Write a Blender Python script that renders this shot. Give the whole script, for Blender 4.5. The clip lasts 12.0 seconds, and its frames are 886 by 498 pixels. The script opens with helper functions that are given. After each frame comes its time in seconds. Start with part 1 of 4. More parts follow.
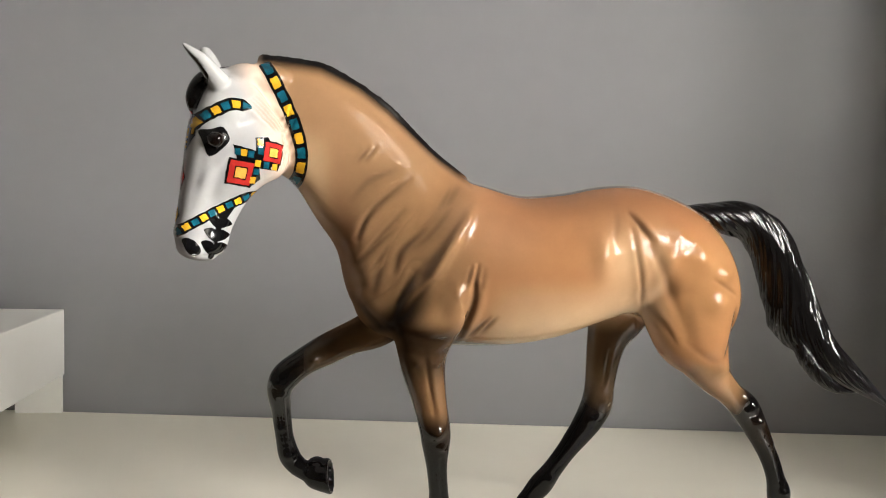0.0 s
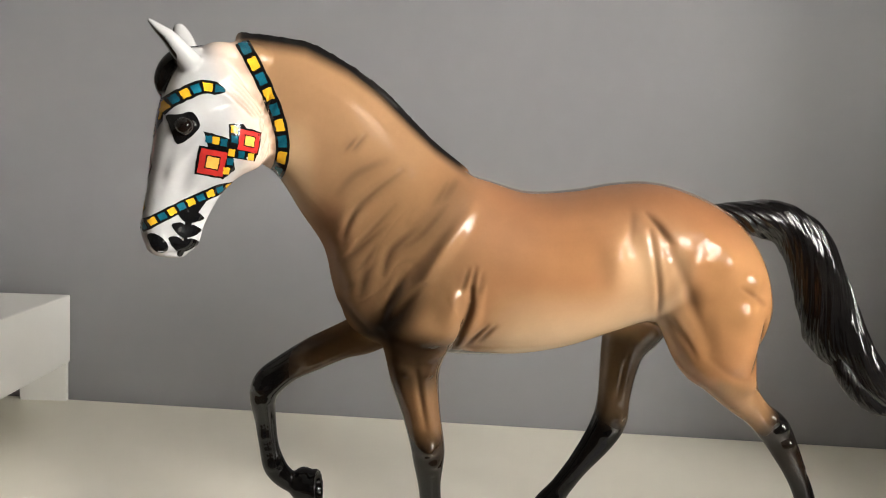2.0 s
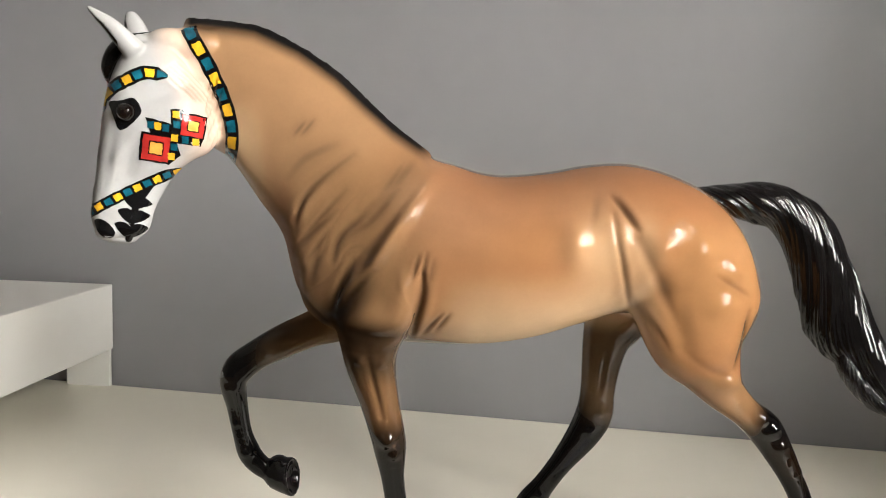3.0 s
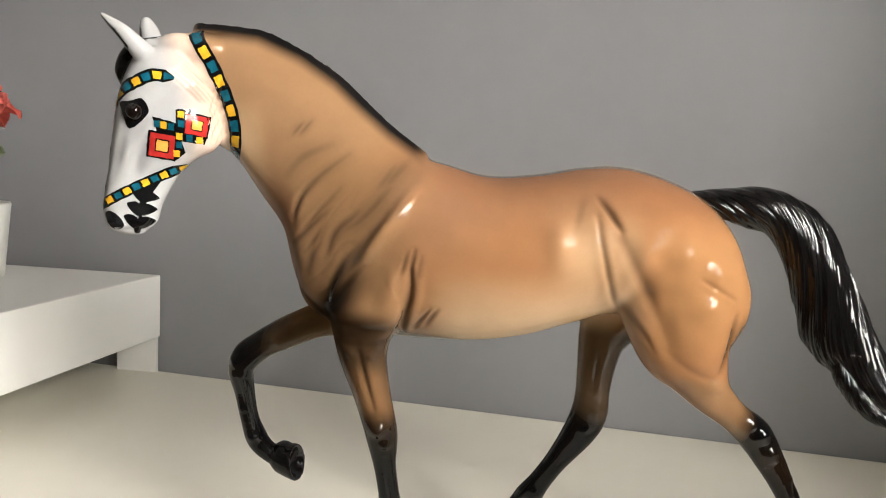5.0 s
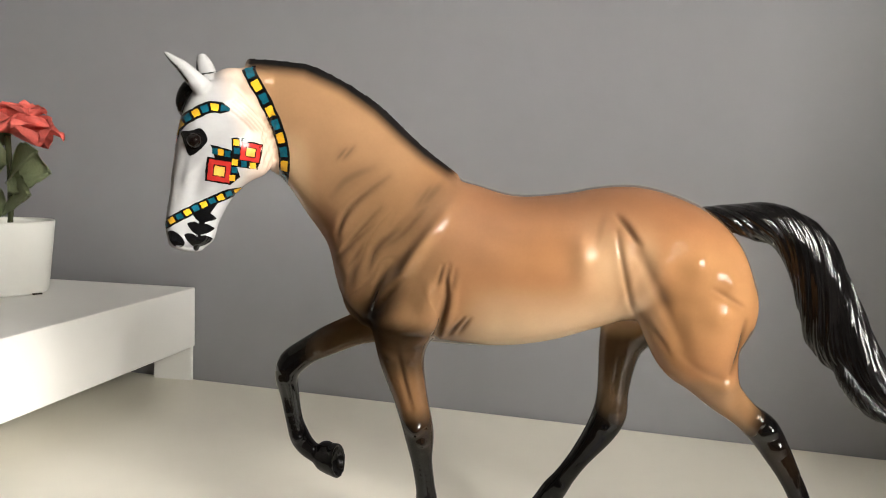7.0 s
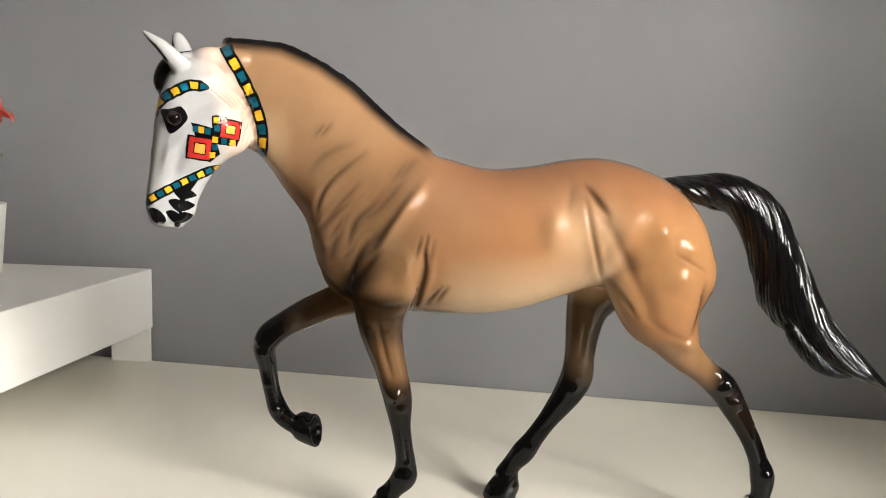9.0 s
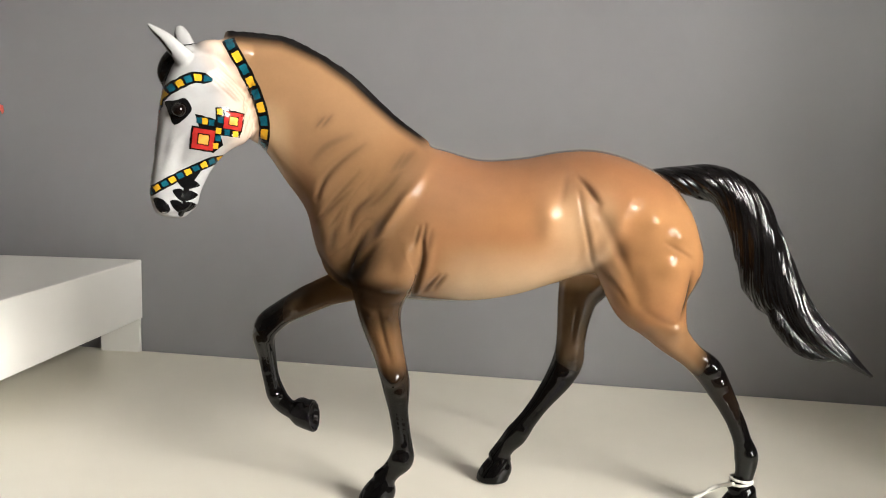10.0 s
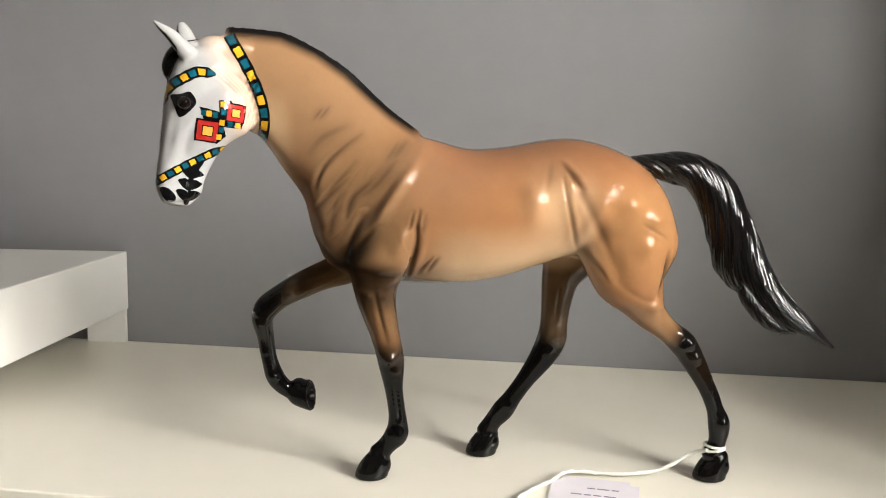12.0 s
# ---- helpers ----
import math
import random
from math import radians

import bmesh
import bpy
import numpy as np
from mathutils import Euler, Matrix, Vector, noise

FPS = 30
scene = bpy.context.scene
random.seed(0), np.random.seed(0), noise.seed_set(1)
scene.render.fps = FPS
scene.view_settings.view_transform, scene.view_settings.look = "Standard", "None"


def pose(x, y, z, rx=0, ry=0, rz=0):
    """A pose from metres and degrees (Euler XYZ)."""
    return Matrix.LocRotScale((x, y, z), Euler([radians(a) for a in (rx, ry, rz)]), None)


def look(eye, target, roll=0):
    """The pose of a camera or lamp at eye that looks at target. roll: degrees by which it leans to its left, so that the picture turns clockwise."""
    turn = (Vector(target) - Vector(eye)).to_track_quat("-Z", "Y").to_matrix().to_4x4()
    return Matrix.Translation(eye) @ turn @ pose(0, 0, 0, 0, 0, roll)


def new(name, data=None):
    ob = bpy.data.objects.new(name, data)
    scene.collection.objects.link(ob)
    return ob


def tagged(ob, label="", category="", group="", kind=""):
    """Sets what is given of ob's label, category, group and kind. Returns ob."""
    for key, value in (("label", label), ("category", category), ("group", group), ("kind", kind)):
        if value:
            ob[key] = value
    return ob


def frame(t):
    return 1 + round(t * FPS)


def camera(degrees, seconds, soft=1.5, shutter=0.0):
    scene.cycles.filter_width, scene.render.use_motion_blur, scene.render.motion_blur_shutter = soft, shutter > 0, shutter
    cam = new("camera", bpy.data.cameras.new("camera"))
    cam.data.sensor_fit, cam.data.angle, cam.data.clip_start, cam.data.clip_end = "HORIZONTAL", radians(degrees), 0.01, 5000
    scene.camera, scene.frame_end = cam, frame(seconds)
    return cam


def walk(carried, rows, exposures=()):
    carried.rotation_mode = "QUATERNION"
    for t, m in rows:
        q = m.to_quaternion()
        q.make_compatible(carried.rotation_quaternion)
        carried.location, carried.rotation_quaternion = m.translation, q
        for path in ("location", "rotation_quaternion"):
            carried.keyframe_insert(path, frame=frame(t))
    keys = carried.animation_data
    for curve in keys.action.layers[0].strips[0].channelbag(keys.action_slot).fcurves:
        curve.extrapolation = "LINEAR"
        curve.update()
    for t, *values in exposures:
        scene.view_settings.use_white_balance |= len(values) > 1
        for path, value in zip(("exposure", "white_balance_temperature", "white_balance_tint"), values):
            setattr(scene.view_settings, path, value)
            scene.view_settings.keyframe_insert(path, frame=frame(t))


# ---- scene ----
from mathutils.bvhtree import BVHTree

cam = camera(54.8, 12.0, soft=1.1)
PATH = [
    (0, (0.015, 0.03, 0.933), (-0.037, 2.025, 0.802), 1.3),
    (0.5, (0.013, 0.033, 0.933), (-0.031, 2.028, 0.8), 1.3),
    (1, (0.013, 0.035, 0.935), (-0.029, 2.029, 0.796), 1.8),
    (1.5, (0.014, 0.046, 0.942), (-0.054, 2.038, 0.784), 2.3),
    (2, (0.034, 0.067, 0.939), (-0.12, 2.053, 0.761), 2.2),
    (2.5, (0.067, 0.079, 0.939), (-0.209, 2.05, 0.746), 1.6),
    (3, (0.094, 0.086, 0.936), (-0.308, 2.035, 0.74), 1.5),
    (5, (0.131, 0.084, 0.937), (-0.445, 1.989, 0.737), 2.3),
    (5.5, (0.133, 0.079, 0.937), (-0.461, 1.979, 0.753), 2.0),
    (6, (0.135, 0.072, 0.937), (-0.482, 1.967, 0.765), 1.9),
    (6.5, (0.133, 0.06, 0.941), (-0.492, 1.952, 0.775), 1.9),
    (7, (0.131, 0.05, 0.942), (-0.469, 1.949, 0.762), 1.7),
    (9, (0.117, 0.03, 0.939), (-0.336, 1.966, 0.718), 1.1),
    (9.5, (0.113, 0.023, 0.938), (-0.316, 1.964, 0.715), 1.1),
    (10, (0.11, 0.016, 0.938), (-0.289, 1.962, 0.702), 1.2),
    (10.5, (0.109, 0.009, 0.937), (-0.264, 1.958, 0.686), 1.2),
    (11, (0.108, 0.001, 0.935), (-0.248, 1.952, 0.678), 1.3),
    (11.5, (0.106, -0.006, 0.938), (-0.234, 1.949, 0.684), 1.3),
    (12, (0.101, -0.011, 0.936), (-0.216, 1.948, 0.686), 0.8),
]
walk(cam, [(t, look(eye, target, roll)) for t, eye, target, roll in PATH])

# ---- world, window light, exposure ----
scene.view_settings.exposure = 0.0
world = bpy.data.worlds.new("sky")
scene.world = world
world.use_nodes = True
wn = world.node_tree.nodes
sky = wn.new("ShaderNodeTexSky")
sky.sky_type, sky.sun_disc = "NISHITA", False
sky.sun_elevation, sky.sun_rotation = radians(35), radians(200)
world.node_tree.links.new(sky.outputs[0], wn["Background"].inputs[0])
wn["Background"].inputs[1].default_value = 0.1

DESK = 0.75          # height of the desk top
DESK_FRONT = 0.38    # front edge of the desk top
WALL_Y = 0.704       # face of the wall behind the desk
EAST_X = 0.8        # face of the wall with the window, at the end of the desk
BLOCKER_X = 0.52        # left side of the unseen block added to shade the wall
REVEAL = 0.2         # depth of the window's reveal
WIN = (-0.42, 0.16, 0.95, 1.55)    # window opening: y from, y to, z from, z to

lamp = bpy.data.lights.new("window_daylight", "AREA")
lamp.shape, lamp.size, lamp.size_y = "RECTANGLE", WIN[1] - WIN[0], WIN[3] - WIN[2]
lamp.energy, lamp.color = 48, (1.0, 0.975, 0.91)
daylight = new("window_daylight", lamp)
daylight.matrix_world = look((EAST_X + REVEAL + 0.02, (WIN[0] + WIN[1]) / 2, (WIN[2] + WIN[3]) / 2), (0, (WIN[0] + WIN[1]) / 2, (WIN[2] + WIN[3]) / 2))


# ---- materials ----
def material(name, colour, rough=0.5, vary=0.06, scale=40.0, bump=0.0, bump_scale=300.0, metal=0.0, coat=0.0, attribute="", spec=0.5, coat_rough=0.05, gloss=""):
    m = bpy.data.materials.new(name)
    m.use_nodes = True
    nt = m.node_tree
    b = nt.nodes["Principled BSDF"]
    b.inputs["Roughness"].default_value, b.inputs["Metallic"].default_value = rough, metal
    b.inputs["Coat Weight"].default_value, b.inputs["Coat Roughness"].default_value = coat, coat_rough
    b.inputs["Specular IOR Level"].default_value, b.inputs["Coat IOR"].default_value = spec, 1.46
    tc = nt.nodes.new("ShaderNodeTexCoord")
    n1 = nt.nodes.new("ShaderNodeTexNoise")
    n1.inputs["Scale"].default_value, n1.inputs["Detail"].default_value = scale, 5.0
    n2 = nt.nodes.new("ShaderNodeTexNoise")
    n2.inputs["Scale"].default_value, n2.inputs["Detail"].default_value = scale * 9, 3.0
    nt.links.new(tc.outputs["Object"], n1.inputs[0]), nt.links.new(tc.outputs["Object"], n2.inputs[0])
    add = nt.nodes.new("ShaderNodeMath")
    add.operation = "MULTIPLY_ADD"
    add.inputs[1].default_value = 0.4
    nt.links.new(n2.outputs[0], add.inputs[0]), nt.links.new(n1.outputs[0], add.inputs[2])
    ramp = nt.nodes.new("ShaderNodeMapRange")
    ramp.inputs[1].default_value, ramp.inputs[2].default_value = 0.4, 1.0
    ramp.inputs[3].default_value, ramp.inputs[4].default_value = 1 - vary, 1 + vary
    nt.links.new(add.outputs[0], ramp.inputs[0])
    mix = nt.nodes.new("ShaderNodeVectorMath")
    mix.operation = "SCALE"
    nt.links.new(ramp.outputs[0], mix.inputs["Scale"])
    if attribute:
        at = nt.nodes.new("ShaderNodeAttribute")
        at.attribute_name = attribute
        nt.links.new(at.outputs["Color"], mix.inputs[0])
    else:
        mix.inputs[0].default_value = colour
    nt.links.new(mix.outputs[0], b.inputs["Base Color"])
    if gloss:
        ga = nt.nodes.new("ShaderNodeAttribute")
        ga.attribute_name = gloss
        nt.links.new(ga.outputs["Fac"], b.inputs["Coat Weight"])
    if bump:
        n3 = nt.nodes.new("ShaderNodeTexNoise")
        n3.inputs["Scale"].default_value, n3.inputs["Detail"].default_value = bump_scale, 4.0
        bp = nt.nodes.new("ShaderNodeBump")
        bp.inputs["Strength"].default_value, bp.inputs["Distance"].default_value = 1.0, bump
        nt.links.new(tc.outputs["Object"], n3.inputs[0])
        nt.links.new(n3.outputs[0], bp.inputs["Height"]), nt.links.new(bp.outputs[0], b.inputs["Normal"])
    return m


M_WALL = material("grey_wall_paint", (0.236, 0.231, 0.244), 0.75, 0.02, 4, 0.00008, 420)
M_TAUPE = material("taupe_wall_paint", (0.38, 0.36, 0.33), 0.8, 0.03, 5, 0.0004, 220)
M_CEIL = material("white_ceiling_paint", (0.88, 0.87, 0.85), 0.85, 0.02, 5, 0.0003, 220)
M_FLOOR = material("oak_floor", (0.2, 0.12, 0.06), 0.45, 0.2, 8, 0.0004, 60)
M_DESK = material("cream_laminate", (0.875, 0.835, 0.725), 0.34, 0.02, 9, 0.00006, 900)
M_RISER = material("white_melamine", (0.82, 0.805, 0.77), 0.42, 0.02, 9, 0.00005, 700)
M_POT = material("white_plastic", (0.78, 0.77, 0.72), 0.35, 0.02, 30, 0.00005, 400)
M_SOIL = material("dark_soil", (0.03, 0.02, 0.012), 0.95, 0.4, 150, 0.002, 300)
M_PETAL = material("coral_red_cloth_petal", (0.95, 0.225, 0.18), 0.7, 0.16, 60, 0.0003, 500)
M_LEAF = material("green_cloth_leaf", (0.31, 0.345, 0.2), 0.6, 0.2, 60, 0.0003, 500)
M_STEM = material("olive_stem", (0.06, 0.07, 0.025), 0.6, 0.2, 80, 0.0003, 500)
M_FRAME = material("white_window_paint", (0.75, 0.75, 0.73), 0.4, 0.02, 10)
M_STEEL = material("white_steel_leg", (0.7, 0.7, 0.68), 0.4, 0.02, 10)
M_COAT = material("airbrushed_gloss_coat", (0, 0, 0), 0.45, 0.05, 90, 0.000004, 400, coat=0.8, attribute="coat", spec=0.0, coat_rough=0.035, gloss="gloss")
M_HAIR = material("black_gloss_hair", (0.005, 0.0045, 0.0045), 0.25, 0.3, 80, 0.000006, 900, coat=1.0, spec=0.0)
M_BLACK = material("black_gloss_paint", (0.004, 0.004, 0.0045), 0.2, 0.3, 300, 0.00006, 500, coat=1.0, spec=0.02)
M_TEAL = material("teal_gloss_paint", (0.005, 0.075, 0.11), 0.25, 0.45, 250, 0.0001, 700, coat=0.9, spec=0.05)
M_YELLOW = material("yellow_gloss_paint", (0.6, 0.33, 0.02), 0.25, 0.2, 250, 0.0001, 700, coat=0.9, spec=0.05)
M_RED = material("red_gloss_paint", (0.36, 0.022, 0.018), 0.25, 0.25, 250, 0.0001, 700, coat=0.9, spec=0.05)
M_ORANGE = material("orange_gloss_paint", (0.75, 0.33, 0.06), 0.25, 0.2, 250, 0.0001, 700, coat=0.9, spec=0.05)
M_IRIS = material("brown_gloss_eye", (0.006, 0.0035, 0.003), 0.1, 0.2, 300, coat=1.0, spec=0.0)
M_CORD = material("white_cotton_cord", (0.78, 0.76, 0.7), 0.85, 0.1, 200, 0.0005, 900)
M_PAPER = material("lilac_white_card", (0.8, 0.76, 0.82), 0.8, 0.04, 60, 0.00005, 800)
M_INK = material("faded_violet_ink", (0.2, 0.18, 0.3), 0.8, 0.2, 300)

glass = bpy.data.materials.new("window_glass")
glass.use_nodes = True
gb = glass.node_tree.nodes["Principled BSDF"]
gb.inputs["Roughness"].default_value, gb.inputs["Transmission Weight"].default_value = 0.0, 1.0


# ---- mesh helpers ----
def mesh_object(name, verts, faces, mats, parent=None, smooth=False, label=""):
    me = bpy.data.meshes.new(name)
    me.from_pydata([tuple(v) for v in verts], [], faces)
    me.update()
    if smooth:
        me.polygons.foreach_set("use_smooth", [True] * len(me.polygons))
    for m in mats:
        me.materials.append(m)
    ob = new(name, me)
    ob.parent = parent
    if label:
        ob["label"] = label
    return ob


def part(name, bm, mat, parent=None, label="", smooth=False):
    me = bpy.data.meshes.new(name)
    bmesh.ops.recalc_face_normals(bm, faces=bm.faces)
    for f in bm.faces:
        f.smooth = smooth
    bm.to_mesh(me)
    bm.free()
    me.materials.append(mat)
    ob = new(name, me)
    ob.parent = parent
    if label:
        ob["label"] = label
    return ob


def box(x0, x1, y0, y1, z0, z1, bevel=0.0):
    bm = bmesh.new()
    bmesh.ops.create_cube(bm, size=1)
    for v in bm.verts:
        v.co = ((x0 + x1) / 2 + v.co.x * (x1 - x0), (y0 + y1) / 2 + v.co.y * (y1 - y0), (z0 + z1) / 2 + v.co.z * (z1 - z0))
    if bevel:
        bmesh.ops.bevel(bm, geom=bm.edges[:], offset=bevel, segments=3, profile=0.6, affect="EDGES")
    return bm


def lathe(profile, segs=64):
    """A turned body from (radius, z) pairs."""
    bm = bmesh.new()
    rings = []
    for r, z in profile:
        rings.append([bm.verts.new((r * math.cos(2 * math.pi * k / segs), r * math.sin(2 * math.pi * k / segs), z)) for k in range(segs)])
    for a, b in zip(rings, rings[1:]):
        for k in range(segs):
            bm.faces.new((a[k], a[(k + 1) % segs], b[(k + 1) % segs], b[k]))
    bm.faces.new(rings[0][::-1]), bm.faces.new(rings[-1])
    return bm


def tube(points, radius, segs=10, twist=0.0):
    """A round cord along a list of points."""
    pts = [Vector(p) for p in points]
    bm = bmesh.new()
    rings = []
    for i, p in enumerate(pts):
        t = (pts[min(i + 1, len(pts) - 1)] - pts[max(i - 1, 0)]).normalized()
        side = t.cross(Vector((0.05, 0.1, 1))).normalized()
        up = side.cross(t)
        ring = []
        for k in range(segs):
            a = 2 * math.pi * k / segs
            r = radius[i] if isinstance(radius, (list, tuple)) else radius
            r *= 1 + twist * math.cos(2 * a - i * 0.9)
            ring.append(bm.verts.new(p + r * (math.cos(a) * side + math.sin(a) * up)))
        rings.append(ring)
    for a, b in zip(rings, rings[1:]):
        for k in range(segs):
            bm.faces.new((a[k], a[(k + 1) % segs], b[(k + 1) % segs], b[k]))
    bm.faces.new(rings[0][::-1]), bm.faces.new(rings[-1])
    return bm


def smooth_rows(rows, n):
    """Catmull-Rom through rows of numbers, n steps between two rows."""
    r = np.array(rows, float)
    e = np.vstack([2 * r[0] - r[1], r, 2 * r[-1] - r[-2]])
    out = []
    for i in range(1, len(e) - 2):
        for k in range(n):
            t = k / n
            out.append(0.5 * (2 * e[i] + (e[i + 1] - e[i - 1]) * t + (2 * e[i - 1] - 5 * e[i] + 4 * e[i + 1] - e[i + 2]) * t * t
                              + (3 * e[i] - e[i - 1] - 3 * e[i + 1] + e[i + 2]) * t ** 3))
    out.append(r[-1])
    return np.array(out)


# ---- room ----
ROOM = (-2.2, EAST_X, -2.9, WALL_Y, 0.0, 2.4)
tagged(part("floor", box(ROOM[0] - 0.1, ROOM[1] + 0.3, ROOM[2] - 0.1, ROOM[3] + 0.12, -0.1, 0), M_FLOOR), "oak plank floor under the desk", "floor", kind="structure")
tagged(part("ceiling", box(ROOM[0] - 0.1, ROOM[1] + 0.3, ROOM[2] - 0.1, ROOM[3] + 0.12, 2.4, 2.5), M_CEIL), "plain white ceiling", "ceiling", kind="structure")
tagged(part("wall_north", box(ROOM[0], EAST_X, WALL_Y, WALL_Y + 0.12, 0, 2.4), M_WALL), "plain matt grey painted wall behind the desk", "wall", kind="structure")
# unseen full-height block, added so its shadow darkens the wall's right part
tagged(part("light_blocker_tall", box(BLOCKER_X, EAST_X, 0.4, WALL_Y - 0.002, 0, 2.4), M_WALL), "unseen grey block added to shade the right of the wall behind the desk", "wall", kind="structure")
# low unseen block, added to keep window light off the wall's foot
tagged(part("light_blocker_low", box(BLOCKER_X - 0.02, BLOCKER_X + 0.06, 0.29, 0.398, 0, 1.0, 0.003), M_WALL), "unseen low block added to shade the foot of the wall behind the desk", "wall", kind="structure")
tagged(part("wall_west", box(ROOM[0] - 0.1, ROOM[0], ROOM[2], ROOM[3] + 0.12, 0, 2.4), M_TAUPE), "plain taupe painted wall", "wall", kind="structure")
tagged(part("wall_south", box(ROOM[0] - 0.1, ROOM[1] + 0.3, ROOM[2] - 0.1, ROOM[2], 0, 2.4), M_TAUPE), "plain taupe painted wall", "wall", kind="structure")


def window_wall():
    x0, x1 = EAST_X, EAST_X + REVEAL
    bm = bmesh.new()
    for y0, y1, z0, z1 in ((ROOM[2], WIN[0], 0, 2.4), (WIN[1], ROOM[3] + 0.12, 0, 2.4), (WIN[0], WIN[1], 0, WIN[2]), (WIN[0], WIN[1], WIN[3], 2.4)):
        b = box(x0, x1, y0, y1, z0, z1)
        tmp = bpy.data.meshes.new("t")
        b.to_mesh(tmp), b.free()
        bm.from_mesh(tmp)
        bpy.data.meshes.remove(tmp)
    tagged(part("wall_east", bm, M_TAUPE), "taupe wall with a window opening", "wall", kind="structure")
    win = tagged(new("window_1"), "white painted window with two casements", "window", kind="structure")
    xa, xb = EAST_X + REVEAL - 0.06, EAST_X + REVEAL - 0.01
    ym = (WIN[0] + WIN[1]) / 2
    edge = 0.035
    for y0, y1, z0, z1 in ((WIN[0], WIN[0] + edge, WIN[2], WIN[3]), (WIN[1] - edge, WIN[1], WIN[2], WIN[3]), (WIN[0] + edge, WIN[1] - edge, WIN[2], WIN[2] + edge),
                           (WIN[0] + edge, WIN[1] - edge, WIN[3] - edge, WIN[3]), (ym - 0.02, ym + 0.02, WIN[2] + edge, WIN[3] - edge)):
        part("window_frame", box(xa, xb, y0, y1, z0, z1, 0.004), M_FRAME, win)
    part("window_sill", box(EAST_X - 0.02, xa - 0.002, WIN[0] + 0.002, WIN[1] - 0.002, WIN[2] + 0.002, WIN[2] + 0.02, 0.004), M_FRAME, win)
    for y0, y1 in ((WIN[0] + edge, ym - 0.02), (ym + 0.02, WIN[1] - edge)):
        pane = part("pane", box(xa + 0.02, xa + 0.026, y0, y1, WIN[2] + edge, WIN[3] - edge), glass, win)
        pane.visible_shadow = False


window_wall()


# ---- desk and riser ----
def build_desk():
    desk = tagged(new("desk"), "cream white laminate desk against the grey wall", "desk")
    part("tabletop", box(-1.1, BLOCKER_X - 0.023, DESK_FRONT, WALL_Y - 0.002, DESK - 0.034, DESK, 0.0015), M_DESK, desk)
    for x in (-1.05, 0.45):
        for y in (DESK_FRONT + 0.02, 0.62):
            part("leg", box(x, x + 0.045, y, y + 0.045, 0, DESK - 0.034, 0.002), M_STEEL, desk)
    return desk


build_desk()


def build_riser():
    riser = tagged(new("desk_riser"), "white melamine shelf riser with a thick edge, on the desk", "shelf")
    riser.matrix_basis = pose(-0.3055, WALL_Y - 0.001, DESK, 0, 0, 6.5)     # its far corner touches the wall
    part("top", box(-0.5, 0, -0.26, 0, 0.03, 0.083, 0.0012), M_RISER, riser)
    for x in (-0.499, -0.0365):
        part("leg", box(x, x + 0.0355, -0.006, -0.0015, 0, 0.03), M_RISER, riser)
        part("leg", box(0.7 * x - 0.08, 0.7 * x - 0.0455, -0.255, -0.245, 0, 0.03), M_RISER, riser)
    return riser


build_riser()


# ---- potted cloth flower ----
PX, PY, PZ = -0.4225, 0.606, DESK + 0.083


def build_pot():
    pot = tagged(new("flower_pot"), "small white tapered flower pot standing on the riser", "flower pot")
    pot.location = (PX, PY, PZ)
    prof = [(0.0, 0.001), (0.029, 0.001), (0.0315, 0.0), (0.034, 0.002), (0.0385, 0.052), (0.0392, 0.058), (0.0388, 0.0595), (0.0365, 0.0592), (0.036, 0.056), (0.0345, 0.05), (0.0, 0.05)]
    body = part("pot_body", lathe([(max(r, 0.0005), z) for r, z in prof]), M_POT, pot, smooth=True)
    slot = part("foot_slot", box(0.006, 0.0135, -0.0346, -0.0325, 0.0002, 0.0015, 0.0003), M_SOIL, pot, "dark slot at the foot")
    slot.matrix_basis = pose(0, 0, 0, 0, 0, 72)
    part("soil", lathe([(0.0005, 0.0502), (0.034, 0.0502), (0.034, 0.051), (0.02, 0.0525), (0.0005, 0.0532)], 32), M_SOIL, pot, "dark filling")
    return pot


def leaf_blade(length, width, curl, cup, seed, blunt=False):
    rng = random.Random(seed)
    bm = bmesh.new()
    rows, cols = 14, 9
    grid = []
    for i in range(rows + 1):
        t = i / rows
        if blunt:
            w = width * 0.5 * (0.16 + 0.84 * math.sin(0.5 * math.pi * min(1, 1.35 * t)) ** 1.2) * (1 - t ** 7) ** 0.5
        else:
            w = width * (math.sin(math.pi * min(1, t ** 0.75)) ** 0.8 * (1 - 0.25 * t) + 0.02) * 0.5
        row = []
        for j in range(cols):
            s = 2 * j / (cols - 1) - 1
            edge = 1 + 0.08 * math.sin(9 * t * math.pi + seed) * abs(s) ** 2 + rng.uniform(-0.03, 0.03)
            ruffle = (0.11 if blunt else 0.05) * width * t * math.sin(4.5 * s + seed) * (0.4 + abs(s))
            row.append(bm.verts.new((s * max(w, 0.0004) * edge, t * length * (1 - 0.06 * s * s if blunt else 1), curl * length * t * t + cup * w * s * s + ruffle - (0.0012 * math.exp(-(s * 6) ** 2) if not blunt else 0))))
        grid.append(row)
    for a, b in zip(grid, grid[1:]):
        for j in range(cols - 1):
            bm.faces.new((a[j], a[j + 1], b[j + 1], b[j]))
    bmesh.ops.solidify(bm, geom=bm.faces[:], thickness=0.0004)
    return bm


